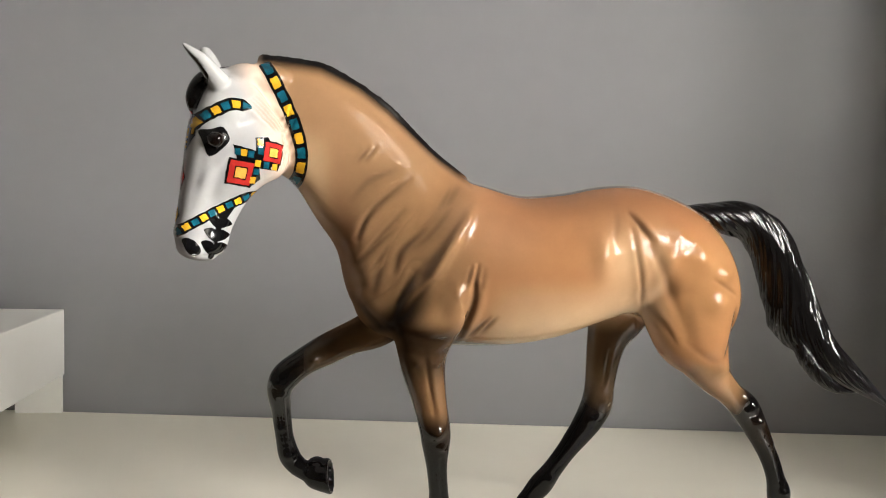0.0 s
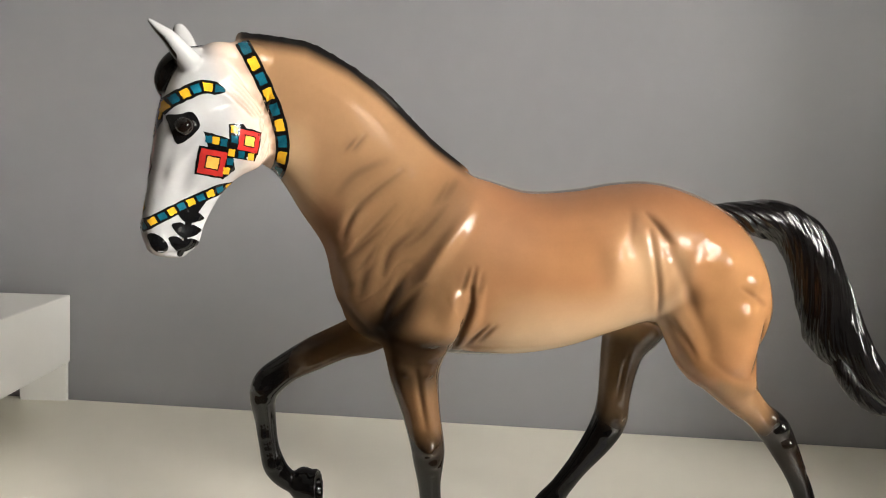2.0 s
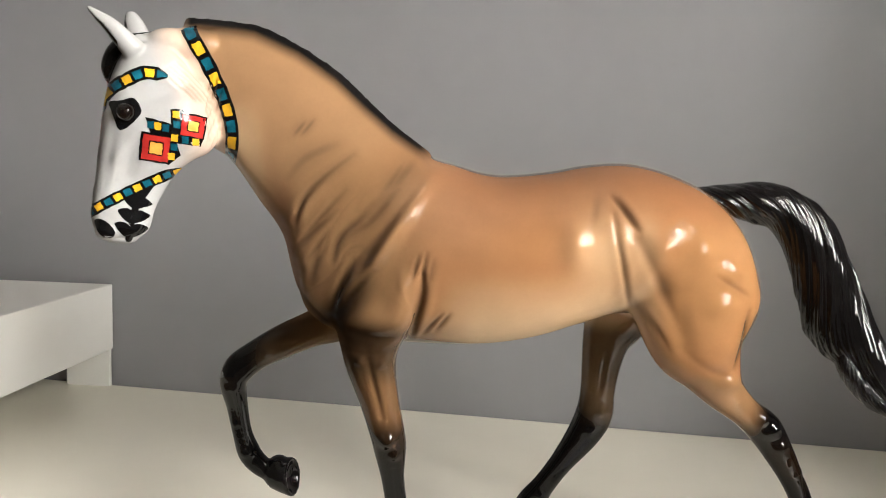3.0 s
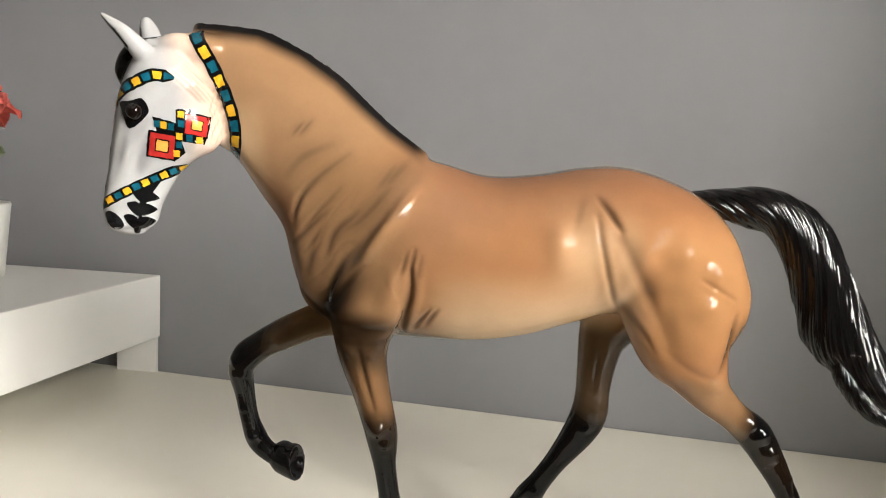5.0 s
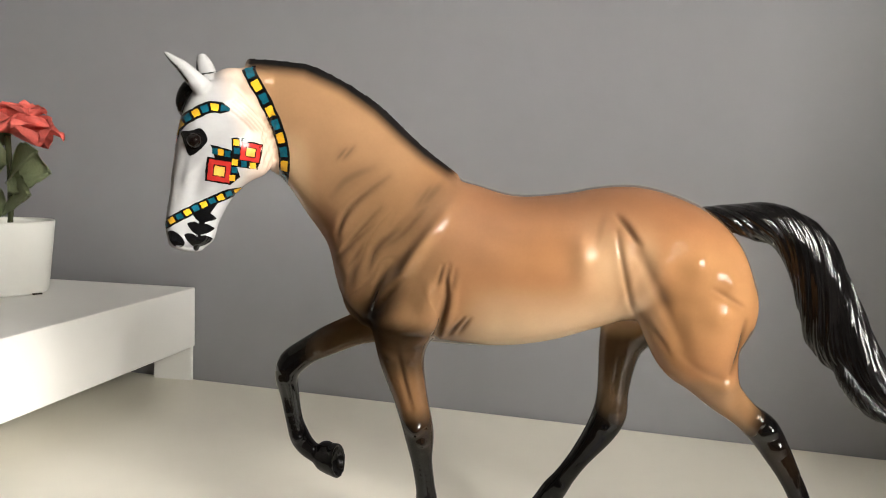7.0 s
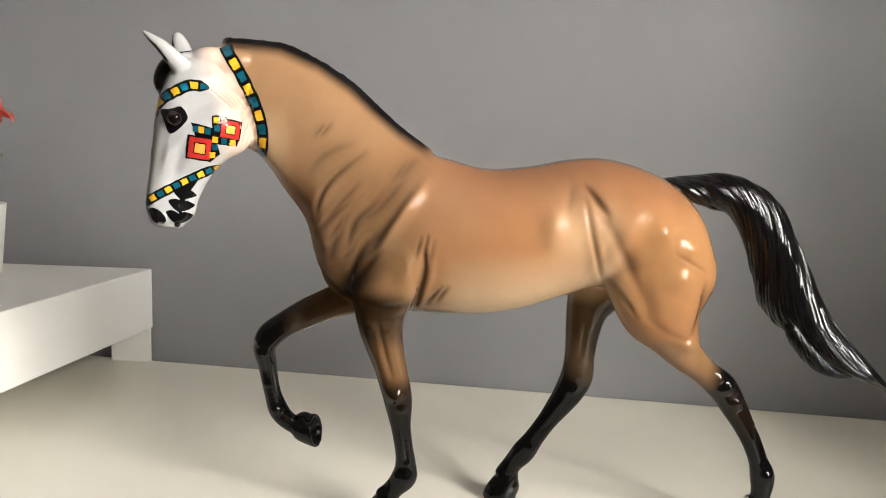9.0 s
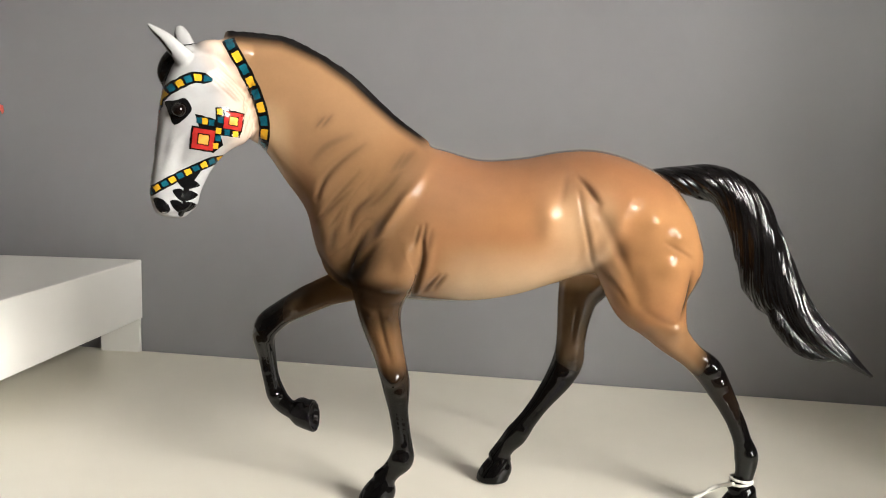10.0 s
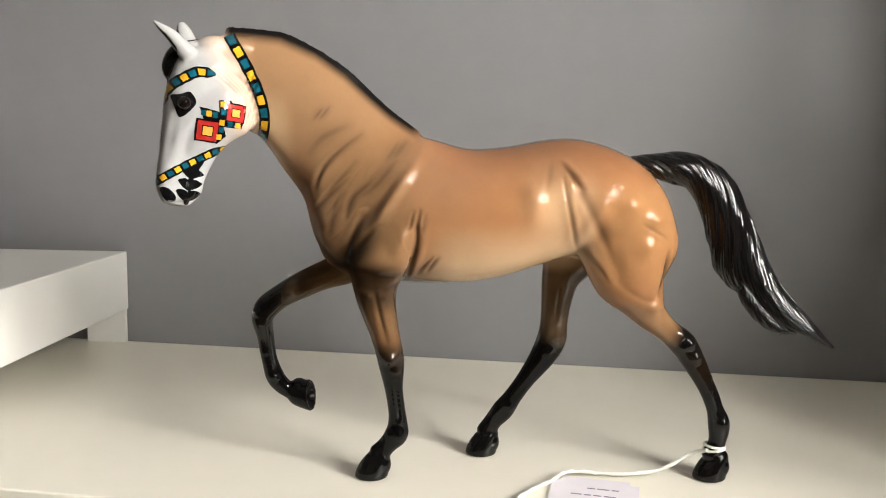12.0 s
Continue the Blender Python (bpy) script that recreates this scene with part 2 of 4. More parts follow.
def build_flower():
    plant = tagged(new("artificial_flower"), "coral red cloth flower with green leaves in the white pot", "flower")
    plant.location = (PX, PY, PZ + 0.05)
    part("stem", tube([(0.007, 0, 0.001), (0.0085, 0, 0.02), (0.007, 0.001, 0.05), (0.006, 0, 0.078)], 0.0024), M_STEM, plant, smooth=True)
    # each leaf: yaw, length, width, height on the stem, pitch, roll
    leaves = ((4, 0.07, 0.034, 0.046, 44, 62), (-8, 0.043, 0.046, 0.05, 4, 74), (-22, 0.042, 0.04, 0.03, 12, 74), (196, 0.05, 0.05, 0.055, -2, -70), (170, 0.05, 0.035, 0.07, 15, -30),
              (-150, 0.034, 0.036, 0.022, 4, -74), (-100, 0.03, 0.036, 0.055, -8, 60))
    for n, (yaw, length, width, z, pitch, roll) in enumerate(leaves):
        ob = part("leaf", leaf_blade(length, width, -0.1, 0.25, n), M_LEAF, plant, smooth=True)
        ob.matrix_basis = pose(0.007, 0, z, 0, 0, yaw - 90) @ pose(0, 0.002, 0, pitch, roll, 0)
    bloom = tagged(new("bloom"), "coral red cloth bloom")
    bloom.parent = plant
    bloom.location = (0.007, 0, 0.08)
    rng = random.Random(4)
    for ring, (count, length, width, pitch) in enumerate(((7, 0.041, 0.04, 6), (7, 0.038, 0.038, 18), (6, 0.033, 0.036, 30), (5, 0.027, 0.03, 40), (4, 0.021, 0.024, 52), (3, 0.015, 0.018, 66))):
        for k in range(count):
            ob = part("petal", leaf_blade(length * rng.uniform(0.88, 1.08), width * rng.uniform(0.9, 1.1), -0.22 + 0.06 * ring, 0.45, 20 + ring * 10 + k, True), M_PETAL, bloom, smooth=True)
            ob.matrix_basis = pose(0, 0, 0.0015 * ring, 0, 0, 360 * (k + 0.5 * ring) / count + rng.uniform(-10, 10)) @ pose(0, 0.001, 0, pitch + rng.uniform(-8, 8), rng.uniform(-16, 16), 0)
    return plant


build_pot()
build_flower()


# ---- model horse ----
# Horse axes in millimetres: u from head to tail, v towards the room, w up from the desk.
HORSE = pose(0.011, 0.438, DESK, 0, 0, 14.04)
HEAD_AT, HEAD_TURN = (-93.4, 18.9), radians(13.96)


def head_to_horse(h, v, w):
    """A place in the turned head's axes, in the horse's axes."""
    c, s = math.cos(HEAD_TURN), math.sin(HEAD_TURN)
    return np.array([HEAD_AT[0] + c * h + s * v, HEAD_AT[1] - s * h + c * v, w])


class Shell:
    """Closed lofts, gathered to be fused into one skin."""

    def __init__(self):
        self.verts, self.faces = [], []

    def rings(self, rings):
        base, n = len(self.verts), len(rings[0])
        for r in rings:
            self.verts.extend(r)
        for i in range(len(rings) - 1):
            for k in range(n):
                a, b = base + i * n + k, base + i * n + (k + 1) % n
                self.faces.append((a, b, b + n, a + n))
        self.faces.append(tuple(base + k for k in range(n))[::-1])
        self.faces.append(tuple(base + (len(rings) - 1) * n + k for k in range(n)))

    def loft(self, centres, majors, laterals, segs=40, power=2.2, egg=0.0, cap=0.5):
        """Superellipse sections: majors and laterals are half-axis vectors."""
        c, a, b = (np.array(q, float) for q in (centres, majors, laterals))
        t0, t1 = c[0] - c[1], c[-1] - c[-2]
        t0, t1 = t0 / np.linalg.norm(t0), t1 / np.linalg.norm(t1)
        rows = []
        steps = [radians(q) for q in (80, 60, 40, 20)]
        for q in steps:
            k = math.cos(q)
            rows.append((c[0] + t0 * cap * np.linalg.norm(b[0]) * math.sin(q), a[0] * k, b[0] * k))
        rows += list(zip(c, a, b))
        for q in steps[::-1]:
            k = math.cos(q)
            rows.append((c[-1] + t1 * cap * np.linalg.norm(b[-1]) * math.sin(q), a[-1] * k, b[-1] * k))
        out = []
        for cc, aa, bb in rows:
            ring = []
            for k in range(segs):
                f = 2 * math.pi * k / segs
                x, y = math.cos(f), math.sin(f)
                x, y = math.copysign(abs(x) ** (2 / power), x), math.copysign(abs(y) ** (2 / power), y)
                ring.append(cc + aa * x + bb * y * (1 + egg * x))
            out.append(ring)
        t = rows[len(rows) // 2 + 1][0] - rows[len(rows) // 2][0]
        if np.dot(np.cross(rows[len(rows) // 2][1], rows[len(rows) // 2][2]), t) < 0:
            out = [r[::-1] for r in out]
        self.rings(out)

    def ribbon(self, rows, n=5, **kw):
        """Rows of upper point, lower point (u, v, w each) and half width."""
        r = smooth_rows(rows, n)
        up, low, half = r[:, 0:3], r[:, 3:6], r[:, 6]
        c, a = (up + low) / 2, (up - low) / 2
        t = np.gradient(c, axis=0)
        lat = np.cross(t, a)
        lat *= (half / np.linalg.norm(lat, axis=1))[:, None]
        self.loft(c, a, lat, **kw)

    def limb(self, rows, n=5, **kw):
        """Rows of centre (u, v, w), half depth fore and aft, half width."""
        r = smooth_rows(rows, n)
        c = r[:, 0:3]
        t = np.gradient(c, axis=0)
        t /= np.linalg.norm(t, axis=1)[:, None]
        lat = np.tile((0.0, 1.0, 0.0), (len(c), 1))
        lat -= t * (lat * t).sum(1)[:, None]
        lat /= np.linalg.norm(lat, axis=1)[:, None]
        maj = np.cross(t, lat)
        self.loft(c, maj * r[:, 3:4], lat * r[:, 4:5], segs=28, power=2.1, **kw)

    def ball(self, centre, radii, turn=0.0, segs=20):
        rows = []
        for i in range(1, 12):
            p = math.pi * i / 12
            rows.append([np.array((radii[0] * math.sin(p) * math.cos(f), radii[1] * math.sin(p) * math.sin(f), radii[2] * math.cos(p))) for f in [2 * math.pi * k / segs for k in range(segs)]])
        c, s = math.cos(turn), math.sin(turn)
        self.rings([[np.array((c * q[0] + s * q[2], q[1], -s * q[0] + c * q[2])) + np.array(centre) for q in r][::-1] for r in rows])


def horse_lofts():
    sh = Shell()
    # trunk, from the chest to the buttock: u, w above; u, w below; half width
    trunk = [(-51, 144, -50, 132, 9), (-48, 157, -44, 120, 19), (-34, 172, -27, 112, 27), (-12, 190, -12, 111, 30), (9, 187.5, 7, 110, 32), (30, 182.5, 29, 110.5, 35),
             (52, 184, 50, 114, 36), (70, 187.5, 69, 120, 35), (88, 188.5, 88, 125, 35), (107, 184, 107, 118, 35), (123, 176, 123, 112, 32), (135, 163.5, 133.5, 109, 27), (141.5, 148, 139, 117, 20)]
    sh.ribbon([(a, 0, b, c, 0, d, e) for a, b, c, d, e in trunk], egg=0.0, power=2.06, cap=0.18)
    # neck, from the poll to the shoulder
    neck = [(-96, 18, 233, -84, 5, 190, 12), (-91, 17, 236, -77, 3, 185, 12.5), (-74, 14, 238.5, -67, 1, 170, 14), (-52, 9, 231, -57, 0, 155, 16.5), (-30, 4, 215, -51, 0, 134, 20), (-9, 0, 197.5, -37, 0, 118, 25), (6, 0, 188, -18, 0, 113, 26)]
    sh.ribbon(neck, egg=-0.1, power=2.35)
    # head, in its own axes: h, w along the face; h, w along the jaw; half width
    head = [(-10, 230.5, 12, 203, 10.5), (-19, 229, 13, 194, 12.5), (-25.5, 220, 9.5, 188.5, 13.5), (-29, 208, 3, 185, 13.2), (-31, 194, -2.5, 180.5, 11.5), (-32.4, 181.5, -6.8, 174.5, 9.2), (-34, 170, -11.3, 165.6, 8.2),
            (-34.6, 162, -13.5, 158, 8.6), (-32.5, 155.6, -18, 153.6, 6.5)]
    rows = []
    for a, b, c, d, e in head:
        rows.append((*head_to_horse(a, 0, b), *head_to_horse(c, 0, d), e))
    sh.ribbon(rows, egg=0.1, power=2.7, cap=0.35)
    for side in (1, -1):
        sh.ball(head_to_horse(-1, side * 6.5, 197), (9, 5.5, 11))           # jowl
        sh.ball(head_to_horse(-20.6, side * 10.2, 202.4), (6, 3.6, 5))         # eye
        sh.ball(head_to_horse(-28.8, side * 6, 158.6), (4.6, 3.4, 5))          # nostril
        sh.ball(head_to_horse(-19, side * 9, 209), (8, 4.5, 4), 0.3)           # brow
    sh.ball(head_to_horse(-6, 0, 229.5), (10, 8, 6.5), -0.1)
    sh.ball(head_to_horse(2, 0, 229), (14, 8, 7.8), -0.1)                     # poll
    # ears
    for tip, mid_, base, lean in (((-33.6, 12.5, 239.8), (-26, 12, 234), (-18.2, 8.5, 226), 1), ((-20.5, -12, 242), (-18.5, -11.5, 236), (-15.5, -8, 227), -1)):
        e = [head_to_horse(*q) for q in (base, mid_, tip)]
        girth = (4.6, 3.7, 2.9, 2.0, 0.8) if lean == 1 else (5.0, 4.6, 4.2, 3.6, 2.2)
        spots = (e[0], (e[0] + e[1]) / 2, e[1], (e[1] + e[2]) / 2, e[2])
        r = smooth_rows([(*q, g, 0.88 * g) for q, g in zip(spots, girth)], 4)
        c = r[:, :3]
        t = np.gradient(c, axis=0)
        t /= np.linalg.norm(t, axis=1)[:, None]
        lat = np.tile((0.25, 1.0, 0.0), (len(c), 1))
        lat -= t * (lat * t).sum(1)[:, None]
        lat /= np.linalg.norm(lat, axis=1)[:, None]
        sh.loft(c, np.cross(t, lat) * r[:, 3:4], lat * r[:, 4:5], segs=24, power=2, cap=0.6)
    # forelock
    fl = [(-14, 229, 4), (-20, 228.5, 4.4), (-24.5, 225, 4.2), (-27.2, 219.5, 3.4), (-27.6, 215, 1.5)]
    sh.limb([(*head_to_horse(h, 0, w), r, r * 1.2) for h, w, r in fl])
    # mane: a low ridge with a combed, uneven top
    mane = smooth_rows([(-93, 17, 237, 3.4), (-87, 16.5, 237.3, 3.3), (-67, 12.5, 236, 3.2), (-50, 8.8, 228.8, 3.1), (-35.5, 5.5, 219.6, 3.1), (-24, 3.2, 209.6, 2.9), (-12, 1, 199.6, 2.7), (3, 0, 189.8, 2)], 26)
    rng = random.Random(3)
    for row in mane:
        row[3] += rng.uniform(-0.35, 0.45)
    t = np.gradient(mane[:, :3], axis=0)
    t /= np.linalg.norm(t, axis=1)[:, None]
    lat = np.tile((0.0, 1.0, 0.0), (len(mane), 1))
    up = np.cross(lat, t)
    up *= np.sign(up[:, 2:3])
    sh.loft(mane[:, :3], up * mane[:, 3:4], lat * 1.9, segs=20, power=2, cap=0.5)
    sh.ball((121.8, 16, 111.5), (12, 8.5, 13.5), 0.2)                          # back of the near thigh
    # legs: u, v, w, half depth, half width
    sh.limb([(-16, 17, 140, 20, 13), (-18, 19, 124, 16.5, 12), (-19.5, 19, 113.8, 13.2, 10), (-18.3, 17.5, 101.4, 10, 8.2), (-14.5, 14.5, 85.5, 8, 6.6), (-11.4, 12, 72.5, 7.3, 6.4), (-10.4, 10, 65.8, 6.9, 6.2),
             (-9.2, 7.5, 53.5, 5, 4.4), (-7.6, 5, 41.5, 4.7, 4), (-6.7, 3, 32.8, 5.3, 4.6), (-7.4, 2, 25.4, 6.5, 5.4), (-12.5, 0, 18.6, 5.2, 4.8), (-17, -1, 13, 6, 5.4)])
    sh.limb([(-26, -16, 124, 13, 11), (-36, -20, 115.5, 10.5, 9.5), (-48.1, -21, 110.6, 8.4, 8), (-61.4, -20, 104.3, 7.6, 7), (-71.5, -19.5, 98.8, 6.8, 6.4), (-79.5, -19, 92.3, 7, 6.4), (-82.1, -20, 85.1, 6, 5.8),
             (-81.2, -23, 74.7, 4.7, 4.4), (-79.3, -26, 60.8, 4.3, 4), (-76.9, -29, 51, 5.2, 4.8), (-73.2, -30, 45.2, 5, 4.8), (-67.5, -31, 40.6, 4.6, 4.4), (-62, -31, 39, 5.4, 5)])
    sh.limb([(108, 14, 150, 26, 17), (112, 18, 134, 25.5, 14.5), (115.7, 19, 116, 20.5, 12.5), (121.4, 19, 105, 13.6, 10), (127.8, 18, 95.5, 9, 7.6), (137.6, 16.5, 86.6, 6.6, 5.8), (147.5, 15, 78.4, 7.4, 5.6),
             (155.3, 14, 67, 6.2, 5), (162.8, 13, 53.9, 4.8, 4.2), (168.5, 12, 41.5, 4.6, 4.1), (172, 11, 31.4, 6, 5.2), (171.4, 11, 21, 4.7, 4.6), (168.5, 10.5, 13, 5.6, 5.4)])
    sh.limb([(96, -14, 140, 22, 14), (90, -16, 120, 15.5, 12), (86, -17, 108.9, 11, 9.4), (84.4, -18, 97.3, 8.9, 8), (83.5, -19, 84, 7.9, 6.8), (82.5, -20, 73, 8.6, 6), (78, -22, 62.5, 7.6, 5.4),
             (70, -25, 49.5, 5.6, 4.6), (62.6, -28, 37.5, 5.3, 4.4), (57, -31, 28, 6.4, 5.2), (51.5, -33, 20.5, 5.4, 4.8), (47, -34, 13, 5.8, 5.2)])
    # hooves, ring by ring from the sole up
    for u, v, k in ((-21, -1, -1), (168, 10.5, -1), (44.5, -34, -1)):
        rings = []
        for du, w, ru, rv in ((0, 0.1, 5, 4), (0, 0.1, 8.6, 7.8), (0, 0.9, 9.3, 8.4), (0.6, 4.5, 9.1, 8.2), (1.9, 8.5, 8.3, 7.4), (3.2, 11.5, 7.2, 6.6), (4.2, 13.6, 6.2, 5.8), (4.8, 16, 4.4, 4.4)):
            rings.append([np.array((u + du + ru * math.cos(f), v + rv * math.sin(f), w)) for f in [2 * math.pi * q / 28 for q in range(28)]])
        sh.rings(rings)
        sh.ball((u + 7, v, 7.5), (4, 6.4, 6))
    # raised hoof: its sole looks back, a little up and towards the room
    axis = np.array((0.955, 0.27, 0.13))
    axis /= np.linalg.norm(axis)
    across = np.cross(axis, (0, 0, 1.0))
    across /= np.linalg.norm(across)
    tall = np.cross(across, axis)
    foot = np.array((-68.5, -31.5, 38.2))
    rings = []
    for far, drop, rt, ra in ((0, 1.2, 4.6, 4.4), (2.5, 0.6, 6.6, 6), (7, 0, 8.0, 7.4), (12.4, -0.8, 9.2, 8.4), (13.4, -0.8, 8.8, 8.0), (13.0, -0.8, 7.4, 6.6), (10.2, -0.4, 5.8, 5.0), (9.4, 0, 2, 1.6)):
        rings.append([foot + axis * far + tall * (drop + rt * math.sin(f)) + across * ra * math.cos(f) for f in [2 * math.pi * q / 28 for q in range(28)]])
    sh.rings(rings)
    sh.ball(foot + axis * 6.5 + tall * 5.5, (5, 5.6, 4.2))
    return sh


def fused(sh, voxel):
    me = bpy.data.meshes.new("raw")
    me.from_pydata([tuple(v) for v in sh.verts], [], sh.faces)
    ob = new("raw", me)
    mod = ob.modifiers.new("skin", "REMESH")
    mod.mode, mod.voxel_size = "VOXEL", voxel
    out = bpy.data.meshes.new_from_object(ob.evaluated_get(bpy.context.evaluated_depsgraph_get()))
    bpy.data.objects.remove(ob)
    bpy.data.meshes.remove(me)
    n = len(out.vertices)
    v = np.empty(3 * n)
    out.vertices.foreach_get("co", v)
    f = np.empty(4 * len(out.polygons), int)
    quads = all(len(p.vertices) == 4 for p in out.polygons)
    out.polygons.foreach_get("vertices", f) if quads else None
    e = np.empty(2 * len(out.edges), int)
    out.edges.foreach_get("vertices", e)
    faces = f.reshape(-1, 4).tolist() if quads else [tuple(p.vertices) for p in out.polygons]
    bpy.data.meshes.remove(out)
    return v.reshape(-1, 3), faces, e.reshape(-1, 2)


def relaxed(v, e, times, amount):
    """Taubin smoothing; amount: 0 to 1 for each point."""
    n = len(v)
    deg = np.bincount(e.ravel(), minlength=n)[:, None]
    for i in range(times):
        k = 0.6 if i % 2 == 0 else -0.55
        s = np.stack([np.bincount(e[:, 0], v[e[:, 1], q], n) + np.bincount(e[:, 1], v[e[:, 0], q], n) for q in range(3)], 1)
        v = v + k * amount[:, None] * (s / deg - v)
    return v


def averaged(v, e, times, amount):
    """Plain smoothing of the points that have an amount, 0 to 1 each."""
    chosen = np.where(amount > 0.004)[0]
    place = np.full(len(v), -1)
    place[chosen] = np.arange(len(chosen))
    ends = np.vstack([e, e[:, ::-1]])
    ends = ends[place[ends[:, 0]] >= 0]
    at, other = place[ends[:, 0]], ends[:, 1]
    deg = np.maximum(np.bincount(at, minlength=len(chosen)), 1)[:, None]
    k = 0.5 * amount[chosen][:, None]
    v = v.copy()
    for i in range(times):
        mean = np.stack([np.bincount(at, v[other, q], len(chosen)) for q in range(3)], 1) / deg
        v[chosen] += k * (mean - v[chosen])
    return v


def step(x, a, b):
    t = np.clip((x - a) / (b - a), 0, 1)
    return t * t * (3 - 2 * t)


def normals_of(v, faces):
    f = np.array(faces)
    n = np.cross(v[f[:, 2]] - v[f[:, 0]], v[f[:, 3]] - v[f[:, 1]])
    out = np.stack([sum(np.bincount(f[:, k], n[:, q], len(v)) for k in range(4)) for q in range(3)], 1)
    return out / np.maximum(np.linalg.norm(out, axis=1), 1e-9)[:, None]


def crease(u, w, a, b, width):
    """How near points lie to the line from a to b: 1 on it, falling off to the side and towards its ends."""
    d = np.array(b, float) - np.array(a, float)
    t = np.clip(((u - a[0]) * d[0] + (w - a[1]) * d[1]) / (d @ d), 0, 1)
    q = np.hypot(u - a[0] - t * d[0], w - a[1] - t * d[1])
    return np.exp(-(q / width) ** 2) * (0.35 + 0.65 * np.sin(np.pi * np.clip(t, 0.02, 0.98)) ** 0.6)


def fold_line(u, w, points, width, lips=False):
    """How near points lie to a curved fold: 1 on it, falling off to the side and towards its ends. lips: with raised rims on both sides."""
    pts = smooth_rows(points, 4) if len(points) > 2 else np.array(points, float)
    runs = np.r_[0, np.cumsum(np.linalg.norm(np.diff(pts, axis=0), axis=1))]
    best, where, hand = np.full(len(u), 1e9), np.zeros(len(u)), np.zeros(len(u))
    for a, b, r0, r1 in zip(pts, pts[1:], runs, runs[1:]):
        d = b - a
        t = np.clip(((u - a[0]) * d[0] + (w - a[1]) * d[1]) / (d @ d), 0, 1)
        du, dw = u - a[0] - t * d[0], w - a[1] - t * d[1]
        q = np.hypot(du, dw)
        nearer = q < best
        best, where = np.where(nearer, q, best), np.where(nearer, (r0 + t * (r1 - r0)) / runs[-1], where)
        hand = np.where(nearer, np.sign(d[0] * dw - d[1] * du), hand)
    fade = 0.3 + 0.7 * np.sin(np.pi * np.clip(where, 0.02, 0.98)) ** 0.7
    if lips:
        x = best * hand / width
        return (np.exp(-(x / 0.8) ** 2) - 0.42 * np.exp(-((x - 1.9) / 1.2) ** 2) - 0.3 * np.exp(-((x + 2.0) / 1.4) ** 2)) * fade
    return np.exp(-(best / width) ** 2) * fade


# folds: half width, depth, darkness (airbrushing with crease shade put in), and the line in u, w
SHOULDER_FOLDS = [(1.3, 0.75, 0.58, ((-27, 189), (-36, 182), (-45.5, 173), (-51, 162))), (2.2, 0.3, 0.5, ((-34, 193), (-46, 187), (-53, 179))), (1.3, 0.7, 0.5, ((-30, 175), (-41, 162.5), (-50, 151))),
                  (1.7, 0.8, 0.55, ((-22, 166), (-31.5, 157), (-34.5, 148))), (1.8, 1.1, 0.9, ((-26, 148), (-31.5, 136), (-33.5, 129))), (2.0, 1.2, 0.92, ((-18, 144), (-27, 133), (-31, 127))),
                  (2.0, 0.6, 0.85, ((-51, 136), (-43, 126), (-33, 116))), (1.0, 0.8, 0.6, ((2.4, 151), (1.4, 145), (0.6, 139))), (0.9, 0.8, 0.5, ((-0.4, 150.5), (-2.6, 142))), (1.0, 0.35, 0.5, ((5.2, 149), (4.2, 140))),
                  (1.7, 2.3, 0.72, ((1.4, 142), (0.8, 133), (-2, 122), (-5, 114))), (1.6, 0.25, 0.45, ((-7, 186), (-14, 176))), (1.0, 0.8, 0.85, ((9.4, 127), (2.2, 118))),
                  (1.3, 0.35, 0.5, ((-39, 180), (-48, 168), (-50, 158)))]
CHEST_FOLDS = [(1.0, 0.7, 0.85, ((12.2, 127), (7, 119.5))), (2.4, 0.7, 0.8, ((-30, 121), (-16, 118), (-3, 118.5))), (1.4, 0.5, 0.5, ((-33, 167), (-47, 154))), (2.2, 0.3, 0.45, ((-3, 187), (-11, 177))),
               (0.9, 0.4, 0.55, ((-42.5, 202.5), (-47.6, 196))), (0.9, 0.4, 0.55, ((-46, 201.6), (-50.5, 196))), (1.6, 0.2, 0.8, ((-34, 114), (-20, 110.5), (-3, 114))), (1.2, 0.4, 0.5, ((-36, 160), (-44, 147))),
               (1.6, 0.4, 0.5, ((-9, 176), (-20, 163), (-27, 158))), (2.0, 0.6, 0.6, ((-40, 150), (-43, 138)))]
FLANK_FOLDS = [(1.4, 1.3, 0.75, ((75, 175), (79, 170), (84, 163))), (3.0, 0.9, 0.45, ((79, 168), (90, 149.5), (101, 129), (106, 117))), (1.3, 0.8, 0.45, ((75, 168), (77, 156), (82, 138), (86, 131))), (1.2, 0.35, 0.3, ((86, 135), (92, 126), (98, 118))),
               (2.2, 0.4, 0.3, ((69.5, 176), (66, 162))), (0.9, 0.5, 0.3, ((117, 145), (131.5, 137))), (1.6, 0.9, 0.9, ((133, 130), (131.5, 118), (128, 107))), (4.5, 0.5, 0.3, ((104, 138), (108, 115))), (1.8, 0.4, 0.2, ((106, 114.5), (116, 107.5), (126, 104.5), (131.5, 110.5))),
               (1.0, 0.3, 0.25, ((90, 130), (97, 121), (101, 114)))]
